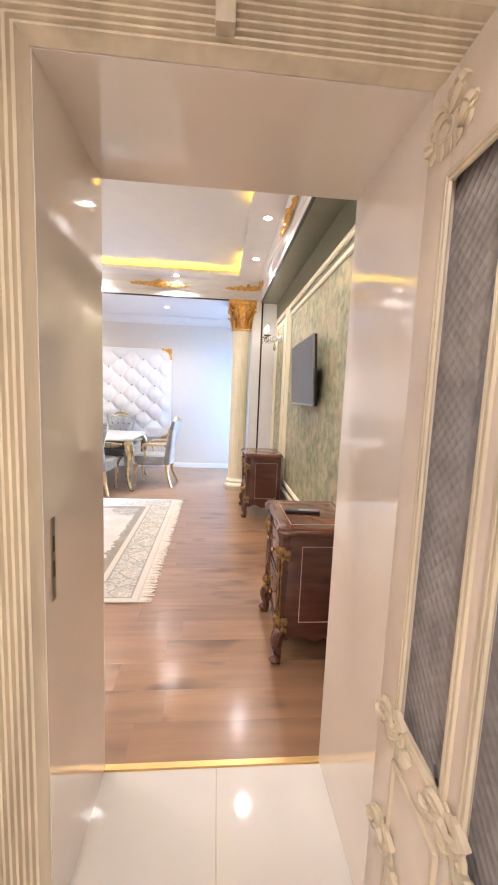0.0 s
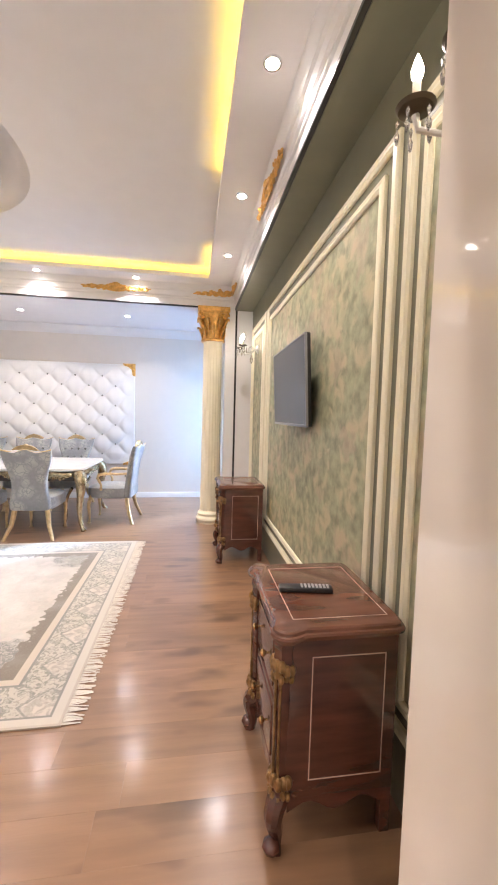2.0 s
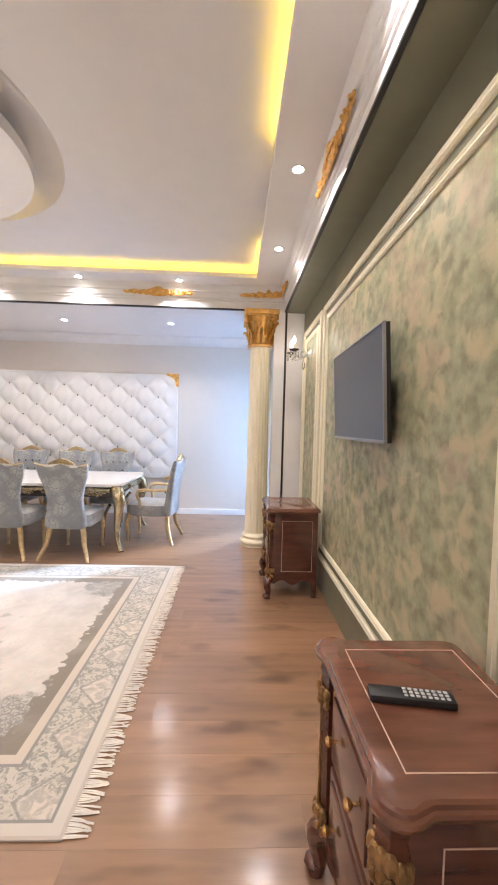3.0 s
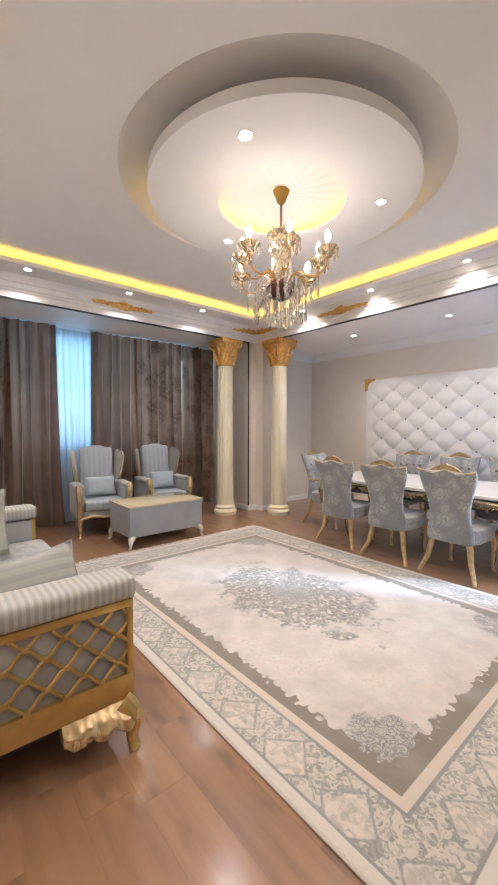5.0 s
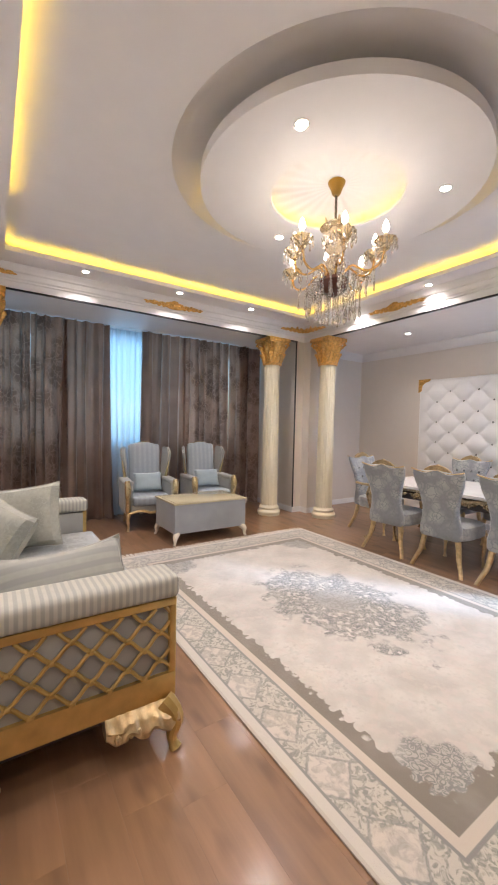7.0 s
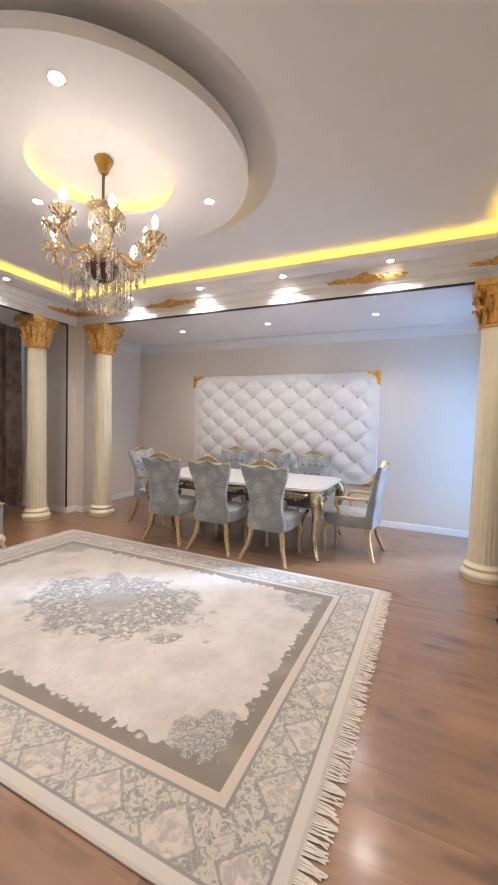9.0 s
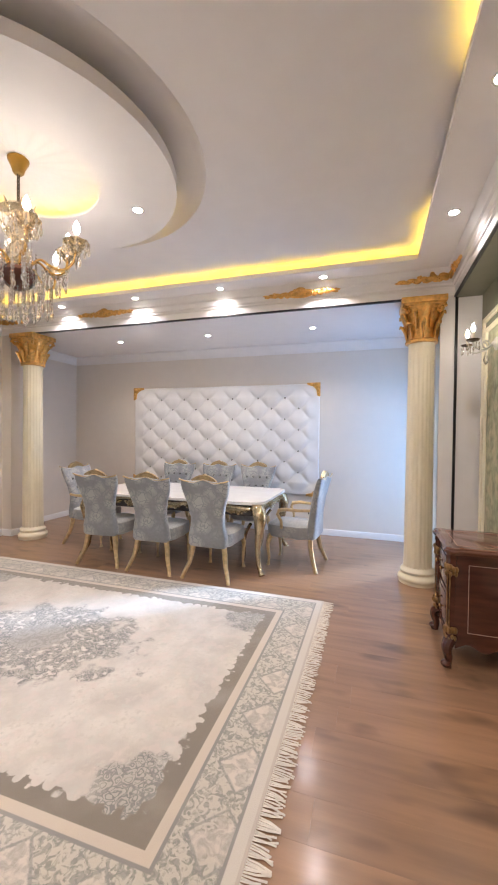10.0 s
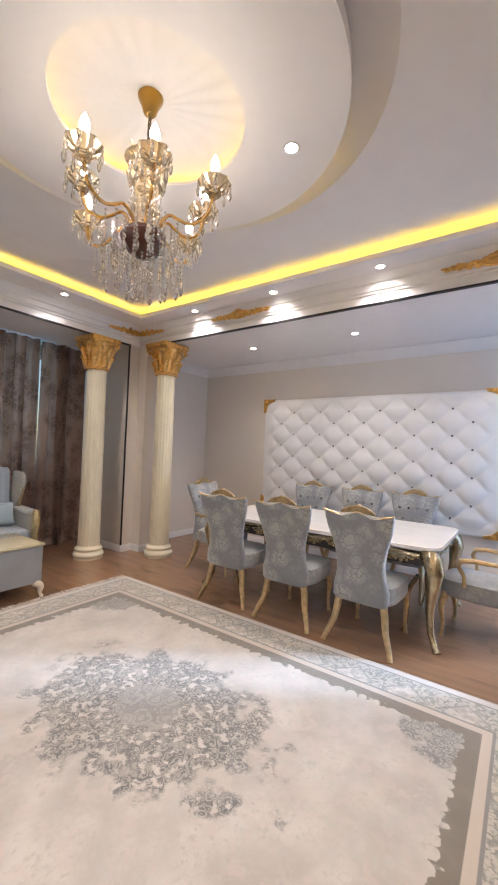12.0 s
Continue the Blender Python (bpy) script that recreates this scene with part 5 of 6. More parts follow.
# ---- sofa ----
def sofa():
    """Back to -y, 2.13 long."""
    ob = thing("sofa", pose(-2.785, 2.19, 0), "blue grey sofa with gilded lattice arms and striped padding", "sofa")
    HL, YB, YF = 1.065, -0.475, 0.43
    bm = bmesh.new()
    rbox(bm, -HL + 0.03, HL - 0.03, YB + 0.03, YF - 0.03, 0.20, 0.31, 0.008)
    part("seat_frame", bm, SOFAGOLD, ob, "gold painted seat frame")
    # added dark block in place of the deep shade under the sofa
    bm = bmesh.new()
    rbox(bm, -HL + 0.10, HL - 0.10, YB + 0.10, YF - 0.10, 0.11, 0.203, 0.01)
    part("under_seat_shade", bm, BLACKPLASTIC, ob, "dark block standing in for shade under the seat")
    bm = bmesh.new()
    rbox(bm, -HL + 0.17, HL - 0.17, YB + 0.14, YF + 0.055, 0.30, 0.48, 0.045, 4)
    part("seat_cushion", bm, SEATCLOTH, ob, "grey floral seat cushion")
    bm = bmesh.new()
    rows = []
    n = 40
    for k in range(9):
        v = k / 8
        row = []
        for i in range(n + 1):
            u = 2 * i / n - 1
            top = 0.90 + 0.085 * math.cos(u * math.pi / 2) ** 0.7 if abs(u) < 1 else 0.90
            yb_ = YB + 0.03 - 0.03 * v
            thick = (0.17 - 0.09 * v + 0.06 * math.sin(v * math.pi)) * (1 - 0.75 * abs(u) ** 10)
            row.append((u * (HL - 0.06), yb_ + thick, 0.40 + (top - 0.40) * v, yb_))
        rows.append(row)
    fr = [[bm.verts.new((x, yf, z)) for x, yf, z, yb in row] for row in rows]
    bk = [[bm.verts.new((x, yb, z)) for x, yf, z, yb in row] for row in rows]
    for grid in (fr, bk):
        for a, b in zip(grid, grid[1:]):
            for i in range(n):
                bm.faces.new((a[i], a[i + 1], b[i + 1], b[i]))
    for i in range(n):
        bm.faces.new((fr[-1][i], fr[-1][i + 1], bk[-1][i + 1], bk[-1][i]))
    for grid_i in (0, n):
        for k in range(8):
            bm.faces.new((fr[k][grid_i], fr[k + 1][grid_i], bk[k + 1][grid_i], bk[k][grid_i]))
    part("backrest", bm, SOFABLUE, ob, "blue grey velvet backrest")
    bm = bmesh.new()
    tube(bm, [(x, yb + 0.006, z + 0.004) for x, yf, z, yb in rows[-1]], 0.013, 8, 0.8)
    for s in (-1, 1):
        tube(bm, [(s * (HL - 0.06), YB + 0.015, 0.66), (s * (HL - 0.055), YB + 0.01, 0.75), (s * (HL - 0.06), YB + 0.006, 0.905)], [0.016, 0.018, 0.013], 8)
    part("back_rail", bm, SOFAGOLD, ob, "gold back rail")
    for s in (-1, 1):
        xo, xi = s * HL, s * (HL - 0.16)
        bm = bmesh.new()
        rbox(bm, min(xi, xo - s * 0.012), max(xi, xo - s * 0.012), YB + 0.02, YF - 0.02, 0.29, 0.64, 0.008)
        arm = part("arm", bm, SOFAPANEL, ob, "grey cloth arm panel")
        bm = bmesh.new()
        x0, x1 = sorted((xo - s * 0.045, xo + s * 0.008))
        rbox(bm, x0, x1, YB, YF, 0.205, 0.315, 0.005)
        rbox(bm, x0, x1, YB, YF, 0.615, 0.65, 0.005)
        rbox(bm, x0, x1, YB, YB + 0.03, 0.315, 0.615, 0.005)
        rbox(bm, x0, x1, YF - 0.03, YF, 0.315, 0.615, 0.005)
        rbox(bm, min(xi, xo), max(xi, xo), YF - 0.028, YF + 0.004, 0.205, 0.65, 0.005)
        part("arm_frame", bm, SOFAGOLD, arm, "gold painted arm frame")
        bm = bmesh.new()
        py, pz = 0.142, 0.123
        ya, yb, za, zb = YB + 0.03, YF - 0.03, 0.315, 0.615
        X, oy, oz = xo - s * 0.002, ya + 0.024, zb - 0.05
        # bars from crossing to crossing, each a shallow curve, with a bead where they cross
        for i in range(-2, 14):
            for j in range(-2, 7):
                yy, zz = oy + i * py / 2, oz - j * pz / 2
                if (i + j) % 2:
                    continue
                for d in (-1, 1):
                    run = []
                    for k in range(9):
                        t = k / 8
                        bow = 0.002 * math.sin(2 * math.pi * t)
                        p = (X, yy + d * (t * py / 2 + bow), zz - t * pz / 2 + bow)
                        if ya - 0.004 <= p[1] <= yb + 0.004 and za - 0.004 <= p[2] <= zb + 0.004:
                            run.append(p)
                    if len(run) > 1:
                        tube(bm, run, 0.0085, 7)
                if ya < yy < yb and za < zz < zb:
                    blob(bm, (X + s * 0.006, yy, zz), (0.010, 0.014, 0.012), 8, 5)
        part("lattice", bm, SOFAGOLD, arm, "gilded diamond lattice")
        bm = bmesh.new()
        rbox(bm, min(xi - s * 0.015, xo + s * 0.022), max(xi - s * 0.015, xo + s * 0.022), YB + 0.005, YF + 0.015, 0.648, 0.752, 0.04, 4)
        part("arm_pad", bm, SOFASTRIPE, arm, "striped padded arm top")
        for fy in (YB + 0.08, YF - 0.06):
            sy = 1 if fy > 0 else -1
            bm = bmesh.new()
            span, cols = 0.30 if sy > 0 else 0.21, 48
            grid = []
            for i in range(cols + 1):
                t = i / cols
                yy = fy + sy * (0.055 - span * t)
                hem = 0.108 + 0.014 * math.cos(t * 6 * math.pi) + 0.012 * t
                flare = 0.074 - 0.034 * t
                row = []
                for k in range(9):
                    v = k / 8
                    groove = 0.0035 * math.cos(v * 34 + 1.5 * math.sin(t * 9)) + 0.004 * math.sin(t * 40 + v * 3)
                    row.append((xo + s * (0.004 + flare * math.sin(v * math.pi * 0.62) + groove), yy, 0.208 + (hem - 0.208) * v))
                row.append((xo - s * 0.03, yy, hem + 0.01))
                row.append((xo - s * 0.03, yy, 0.208))
                grid.append([bm.verts.new(p) for p in row])
            for u, w in zip(grid, grid[1:]):
                for k in range(len(u)):
                    bm.faces.new((u[k], u[(k + 1) % len(u)], w[(k + 1) % len(u)], w[k]))
            bm.faces.new(grid[0])
            bm.faces.new(grid[-1][::-1])
            for k in range(3):
                cy_, r = fy + sy * (0.0 - k * span / 3.6), 0.024
                pts = [(xo + s * (0.052 - 0.006 * k), cy_ + sy * r * (1 - j / 14) * math.cos(j * 0.65), 0.122 + 0.8 * r * (1 - j / 14) * math.sin(j * 0.65)) for j in range(12)]
                tube(bm, pts, [0.0115 - 0.0006 * j for j in range(12)], 6)
                blob(bm, (xo + s * 0.05, cy_ - sy * 0.035, 0.135), (0.014, 0.016, 0.02), 7, 5)
            part("carved_apron", bm, SILVERGOLD, ob, "carved gilded apron")
            bm = bmesh.new()
            cabriole(bm, (xo + s * 0.05, fy + sy * 0.045, 0.0), (xo - s * 0.005, fy + sy * 0.01, 0.19), (s * 0.03, sy * 0.03), 0.022, 0.05)
            part("leg", bm, SOFAGOLD, ob, "gilded cabriole leg")
    return ob


sofa()


def cushion(m, w, h, t, mat, label, sag=0.0):
    ob = thing("cushion", m, label, "cushion", "sofa cushions")
    bm = bmesh.new()
    cushion_mesh(bm, w, h, t, sag=sag)
    part("cover", bm, mat, ob)
    bm = bmesh.new()
    loop = [(w / 2 * u * (1 - 0.07 * (1 - v * v) * abs(u) ** 3), 0, h / 2 * v * (1 - 0.07 * (1 - u * u) * abs(v) ** 3) + sag * (u * u - 1))
            for u, v in [(-1 + k / 8, -1) for k in range(16)] + [(1, -1 + k / 8) for k in range(16)] + [(1 - k / 8, 1) for k in range(16)] + [(-1, 1 - k / 8) for k in range(17)]]
    tube(bm, loop, 0.005, 5)
    part("piping", bm, mat, ob)
    return ob


cushion(pose(-3.40, 2.13, 0.705, -16, -9, 62), 0.54, 0.46, 0.19, SAGE, "square sage cushion leaning against the far sofa arm")
cushion(pose(-3.14, 1.99, 0.665, -28, 14, 30), 0.42, 0.38, 0.19, SAGE, "crumpled sage cushion propped on the sofa back")
cushion(pose(-2.15, 2.22, 0.635, -34, -2, 96), 0.64, 0.38, 0.26, SOFASTRIPE_Z, "grey striped cushion slumped against the sofa arm", 0.03)


# ---- armchairs and pouf table ----
def armchair():
    """Faces +x."""
    ob = thing("armchair", pose(0, 0, 0), "pale blue wing armchair with a gilded frame", "armchair", "wing armchairs")
    bm = bmesh.new()
    rbox(bm, -0.28, 0.30, -0.27, 0.27, 0.24, 0.34, 0.02)
    part("seat_frame", bm, WINGCLOTH, ob)
    bm = bmesh.new()
    rbox(bm, -0.22, 0.33, -0.25, 0.25, 0.33, 0.46, 0.045, 4)
    part("seat_cushion", bm, ACBLUE, ob, "pale blue seat cushion")
    bm = bmesh.new()
    loft(bm, [(0.42, 0, 0, 0.235, 0.06), (0.6, 0, -0.01, 0.225, 0.065), (0.85, 0, -0.035, 0.222, 0.06), (1.02, 0, -0.06, 0.228, 0.055), (1.10, 0, -0.07, 0.222, 0.05), (1.125, 0, -0.075, 0.20, 0.03)], 30, 3.2,
         lambda u, k: 0.035 * max(0, math.cos(u * 2.2)) * k ** 5)
    moved(bm, 0, pose(-0.27, 0, 0, 0, 0, -90))
    part("backrest", bm, ACBLUE, ob, "pale blue striped backrest")
    bm = bmesh.new()
    pts = []
    for k in range(21):
        u = -1 + k / 10
        pts.append((-0.345, 0.222 * u, 1.105 + 0.045 * max(0, math.cos(u * 2.0)) - 0.02 * abs(u) ** 4))
    tube(bm, pts, 0.014, 7)
    # pale gold here stands for the highlight along the crest
    part("crest_rail", bm, BRIGHTGOLD, ob, "gilded crest rail, its lit highlight put in as pale gold")
    for s in (-1, 1):
        bm = bmesh.new()
        prof = [(-0.33, 0.60), (-0.20, 0.62), (-0.16, 0.80), (-0.14, 1.00), (-0.20, 1.08), (-0.34, 1.09)]
        a = [bm.verts.new((x, s * (0.215 + 0.35 * (x + 0.34) + 0.12 * max(0, z - 0.7)), z)) for x, z in prof]
        b = [bm.verts.new((x, s * (0.262 + 0.35 * (x + 0.34) + 0.12 * max(0, z - 0.7)), z)) for x, z in prof]
        bm.faces.new(a)
        bm.faces.new(b)
        for i in range(len(prof)):
            bm.faces.new((a[i], a[(i + 1) % len(prof)], b[(i + 1) % len(prof)], b[i]))
        bmesh.ops.bevel(bm, geom=bm.edges[:], offset=0.014, segments=2, affect="EDGES")
        part("wing", bm, WINGCLOTH, ob)
        bm = bmesh.new()
        tube(bm, [(x + 0.008, s * (0.24 + 0.35 * (x + 0.34) + 0.12 * max(0, z - 0.7)), z) for x, z in ((-0.20, 0.60), (-0.185, 0.69), (-0.16, 0.80), (-0.15, 0.90))], [0.024, 0.02, 0.012, 0.006], 7)
        part("wing_rail", bm, BRIGHTGOLD, ob, "gilded wing edge")
        bm = bmesh.new()
        rbox(bm, -0.28, 0.27, min(s * 0.25, s * 0.36), max(s * 0.25, s * 0.36), 0.24, 0.61, 0.02)
        arm = part("arm", bm, WINGCLOTH, ob)
        bm = bmesh.new()
        rbox(bm, -0.25, 0.27, min(s * 0.24, s * 0.37), max(s * 0.24, s * 0.37), 0.60, 0.66, 0.025, 3)
        part("arm_pad", bm, WINGCLOTH, arm)
        bm = bmesh.new()
        tube(bm, [(0.285, s * 0.31, 0.25), (0.29, s * 0.31, 0.42), (0.30, s * 0.315, 0.56), (0.275, s * 0.32, 0.665)], [0.032, 0.034, 0.044, 0.034], 8, 1.3)
        part("arm_front", bm, BRIGHTGOLD, arm, "gilded arm front")
        bm = bmesh.new()
        cabriole(bm, (0.30, s * 0.31, 0), (0.26, s * 0.29, 0.25), (0.03, s * 0.02), 0.016, 0.035)
        part("leg", bm, SILVERGOLD, ob, "gilded leg")
        bm = bmesh.new()
        tube(bm, [(-0.27, s * 0.26, 0.26), (-0.31, s * 0.27, 0.0)], [0.026, 0.018], 8)
        part("leg", bm, SILVERGOLD, ob, "gilded leg")
    bm = bmesh.new()
    tube(bm, [(0.31, 0.30 * u, 0.255 - 0.015 * math.cos(u * 6)) for u in [-1 + k / 8 for k in range(17)]], 0.018, 7)
    part("front_rail", bm, SILVERGOLD, ob, "gilded front rail")
    return ob


first = armchair()
first.matrix_world = pose(-5.43, 3.77, 0, 0, 0, -8)
copy_thing(first, pose(-5.50, 4.74, 0, 0, 0, -5))
for x, y, rz in ((-5.50, 3.78, -8), (-5.57, 4.75, -5)):
    ob = thing("pillow", pose(x + 0.03, y, 0.605, 0, 0, rz) @ pose(0, 0, 0, -18, 0, 90), "plain pale blue satin pillow on an armchair", "pillow", "armchair pillows")
    bm = bmesh.new()
    cushion_mesh(bm, 0.40, 0.27, 0.12)
    part("cover", bm, BLUEPILLOW, ob)

pouf = thing("ottoman_table", pose(-4.63, 4.20, 0), "blue grey upholstered pouf table with a cream top", "ottoman")
bm = bmesh.new()
rbox(bm, -0.31, 0.31, -0.49, 0.49, 0.13, 0.475, 0.014)
part("body", bm, OTTOCLOTH, pouf)
bm = bmesh.new()
rbox(bm, -0.32, 0.32, -0.505, 0.505, 0.475, 0.497, 0.010)
rbox(bm, -0.29, 0.29, -0.475, 0.475, 0.495, 0.503, 0.004)
part("tabletop", bm, OTTOTOP, pouf, "glossy gold cream top")
for sx in (-1, 1):
    for sy in (-1, 1):
        bm = bmesh.new()
        cabriole(bm, (sx * 0.315, sy * 0.495, 0), (sx * 0.27, sy * 0.44, 0.14), (sx * 0.025, sy * 0.025), 0.015, 0.042)
        part("leg", bm, IVORYWOOD, pouf, "ivory cabriole leg")


# ---- curtains ----
def curtain(y0, y1, mat, label, folds, amp, seed, x=-6.06, sweep_in=0.0):
    ob = thing("curtain", pose(x, (y0 + y1) / 2, 0), label, "curtain", "window curtains")
    rng = random.Random(seed)
    ph, w = rng.uniform(0, 6), y1 - y0
    n, m_ = folds * 14, 14
    bm = bmesh.new()
    grid = []
    for j in range(m_ + 1):
        v = j / m_
        z = 0.012 + (2.845 - 0.012) * v
        row = []
        for i in range(n + 1):
            u = i / n
            a = u * folds * 2 * math.pi + ph + 3.4 * noise.noise((u * 4, v * 0.9, seed))
            am = amp * 1.35 * (0.55 + 0.45 * (1 - v)) * (0.8 + 1.1 * noise.noise((u * 6, v * 0.6, seed)))
            yy = (u - 0.5) * w * (1.0 + 0.05 * (1 - v)) + sweep_in * (1 - v) ** 2 * (u - 0.5)
            row.append(bm.verts.new((am * math.sin(a) + 0.3 * am * math.sin(2.3 * a + v * 2), yy + 0.25 * am * math.cos(a), z)))
        grid.append(row)
    for a, b in zip(grid, grid[1:]):
        for i in range(n):
            bm.faces.new((a[i], a[i + 1], b[i + 1], b[i]))
    bmesh.ops.solidify(bm, geom=bm.faces[:], thickness=0.004)
    part("drape", bm, mat, ob, smooth=60)
    return ob


curtain(2.00, 2.36, CURTAIN_P, "brown damask curtain hanging to the floor", 3, 0.055, 1)
curtain(2.375, 2.80, CURTAIN_P, "brown damask curtain hanging to the floor", 3, 0.055, 2)
curtain(2.76, 3.37, CURTAIN, "plain brown satin curtain gathered beside the sheer", 4, 0.06, 3, x=-6.03, sweep_in=0.12)
curtain(3.86, 4.58, CURTAIN, "plain brown satin curtain gathered beside the sheer", 5, 0.06, 4)
curtain(4.55, 5.40, CURTAIN_P, "brown damask curtain hanging to the floor", 6, 0.06, 5, x=-6.03)
curtain(5.43, 6.11, CURTAIN_P, "brown damask curtain hanging to the floor", 4, 0.06, 6)
curtain(3.10, 4.15, SHEER, "white sheer curtain glowing with daylight", 12, 0.025, 7, x=-6.17)
rail = thing("curtain_rail", pose(-6.08, 4.1, 2.85), "slim white curtain rail under the bay ceiling", "curtain rail")
bm = bmesh.new()
rbox(bm, -0.02, 0.02, -2.15, 2.03, 0.0, 0.012, 0.003)
part("track", bm, WHITE_PVC, rail)

# ---- quilted wall panel ----
QX0, QX1, QZ0, QZ1 = -3.97, -0.81, 0.58, 2.245
qp = thing("quilted_wall_panel", pose((QX0 + QX1) / 2, DINY, (QZ0 + QZ1) / 2), "white tufted leather wall panel with small buttons", "wall panel")
bm = bmesh.new()
hw, hh = (QX1 - QX0) / 2, (QZ1 - QZ0) / 2
rbox(bm, -hw, hw, -0.045, 0, -hh, hh, 0.02, 3)
part("backing", bm, QUILT, qp)
bm = bmesh.new()
PX, PZ = 0.4235, 0.322
qw, qh = hw - 0.03, hh - 0.03
nx, nz = 200, 130


def tuft(x, z):
    u = x / PX
    u -= 0.72 * math.sin(4 * math.pi * u) / (4 * math.pi)
    a, b = u + z / PZ, u - z / PZ
    k = abs(math.sin(math.pi * a)) * abs(math.sin(math.pi * b))
    edge = min(1, (qw - abs(x)) / 0.16, (qh - abs(z + TOPROW)) / 0.16)
    drop = (a % 1) - (b % 1)
    return 0.003 + 0.030 * k ** 0.6 * (1 - 0.5 * drop) * max(0, edge)


TOPROW = 2.202 - (QZ0 + QZ1) / 2
rows = []
for j in range(nz + 1):
    z = -qh + 2 * qh * j / nz
    rows.append([bm.verts.new((-qw + 2 * qw * i / nx, -0.044 - tuft(-qw + 2 * qw * i / nx, z - TOPROW), z)) for i in range(nx + 1)])
for a, b in zip(rows, rows[1:]):
    for i in range(nx):
        bm.faces.new((a[i], a[i + 1], b[i + 1], b[i]))
part("tufted_pad", bm, QUILT, qp, "deep tufted white leather", smooth=60)
bt = bmesh.new()
blob(bt, (0, 0, 0), (0.013, 0.009, 0.013), 10, 6)
bt_me = mesh_of("button", bt)
bt_me.materials.append(BUTTON)
for r in range(-1, 15):
    z = TOPROW - r * PZ / 2
    for c in range(-5, 6):
        x = c * PX + (PX / 2 if r % 2 else 0)
        if abs(x) < qw - 0.12 and abs(z) < qh - 0.12:
            d = new("button", bt_me)
            d.parent, d.location = qp, (x, -0.049, z)
for sx in (-1, 1):
    for sz in (-1, 1):
        bm = bmesh.new()
        outline = [(0, 0), (0.20, 0), (0.19, 0.03), (0.11, 0.055), (0.085, 0.08), (0.06, 0.10), (0.045, 0.19), (0, 0.21)]
        a = [bm.verts.new((sx * (hw + 0.012 - x), -0.05, sz * (hh + 0.012 - z))) for x, z in outline]
        b = [bm.verts.new((sx * (hw + 0.012 - x), -0.07, sz * (hh + 0.012 - z))) for x, z in outline]
        bm.faces.new(a)
        bm.faces.new(b)
        for i in range(len(outline)):
            bm.faces.new((a[i], a[(i + 1) % len(outline)], b[(i + 1) % len(outline)], b[i]))
        for x, z, r in ((0.04, 0.04, 0.032), (0.10, 0.028, 0.022), (0.028, 0.11, 0.022), (0.15, 0.015, 0.014), (0.02, 0.16, 0.014)):
            blob(bm, (sx * (hw + 0.012 - x), -0.07, sz * (hh + 0.012 - z)), (r, 0.012, r), 8, 5)
        part("corner_mount", bm, GOLD, qp, "gilded carved corner mount")


# ---- dining table and chairs ----
table = thing("dining_table", pose(-2.28, 6.58, 0), "white stone topped dining table with carved gilded legs", "dining table")
TX, TY = 1.15, 0.60
bm = bmesh.new()
for z0, z1, g in ((0.725, 0.74, -0.03), (0.74, 0.762, 0.0)):
    outline = superloop(TX + g, TY + g, 56, 12)
    lo = [bm.verts.new((x, y, z0)) for x, y in outline]
    hi = [bm.verts.new((x * 0.997, y * 0.995, z1)) for x, y in outline]
    for i in range(56):
        bm.faces.new((lo[i], lo[(i + 1) % 56], hi[(i + 1) % 56], hi[i]))
    bm.faces.new(lo[::-1])
    bm.faces.new(hi)
part("tabletop", bm, MARBLE, table, "glossy white stone top")
bm = bmesh.new()
rbox(bm, -TX + 0.09, TX - 0.09, -TY + 0.08, TY - 0.08, 0.60, 0.726, 0.008)
part("apron", bm, DARKCARVE, table, "dark apron")
rng = random.Random(14)
for rz, L_ in ((0, 2 * TX - 0.3), (180, 2 * TX - 0.3), (90, 2 * TY - 0.3), (-90, 2 * TY - 0.3)):
    bm = bmesh.new()
    tube(bm, [(L_ / 2 * (-1 + k / 12), 0, 0.70 - 0.02 * math.cos((-1 + k / 12) * 6.3)) for k in range(25)], 0.024, 7)
    for k in range(5):
        start = len(bm.verts)
        scrolls(bm, 0.34, 0.12, rng, 0.03, 4)
        moved(bm, start, pose(L_ * (k - 2) / 5, 0, 0.665))
    off = TY - 0.07 if rz in (0, 180) else TX - 0.08
    moved(bm, 0, pose(0, 0, 0, 0, 0, rz) @ pose(0, -off, 0))
    part("carved_rail", bm, TABLEGOLD, table, "carved champagne gold rail")
for sx in (-1, 1):
    for sy in (-1, 1):
        bm = bmesh.new()
        pts = [(sx * (TX - 0.10), sy * (TY - 0.10), 0.72), (sx * (TX - 0.06), sy * (TY - 0.06), 0.66), (sx * (TX - 0.035), sy * (TY - 0.035), 0.58), (sx * (TX - 0.05), sy * (TY - 0.05), 0.44),
               (sx * (TX - 0.07), sy * (TY - 0.07), 0.28), (sx * (TX - 0.06), sy * (TY - 0.06), 0.12), (sx * (TX - 0.02), sy * (TY - 0.02), 0.03), (sx * (TX + 0.0), sy * (TY + 0.0), 0.0)]
        tube(bm, pts, [0.062, 0.076, 0.068, 0.046, 0.033, 0.026, 0.024, 0.032], 12)
        part("leg", bm, TABLEGOLD, table, "champagne gold cabriole leg")
        bm = bmesh.new()
        cabriole(bm, (sx * (TX - 0.30), sy * (TY - 0.25), 0.0), (sx * (TX - 0.18), sy * (TY - 0.16), 0.5), (sx * -0.05, sy * -0.04), 0.012, 0.02)
        part("brace", bm, TABLEGOLD, table, "curved inner brace")


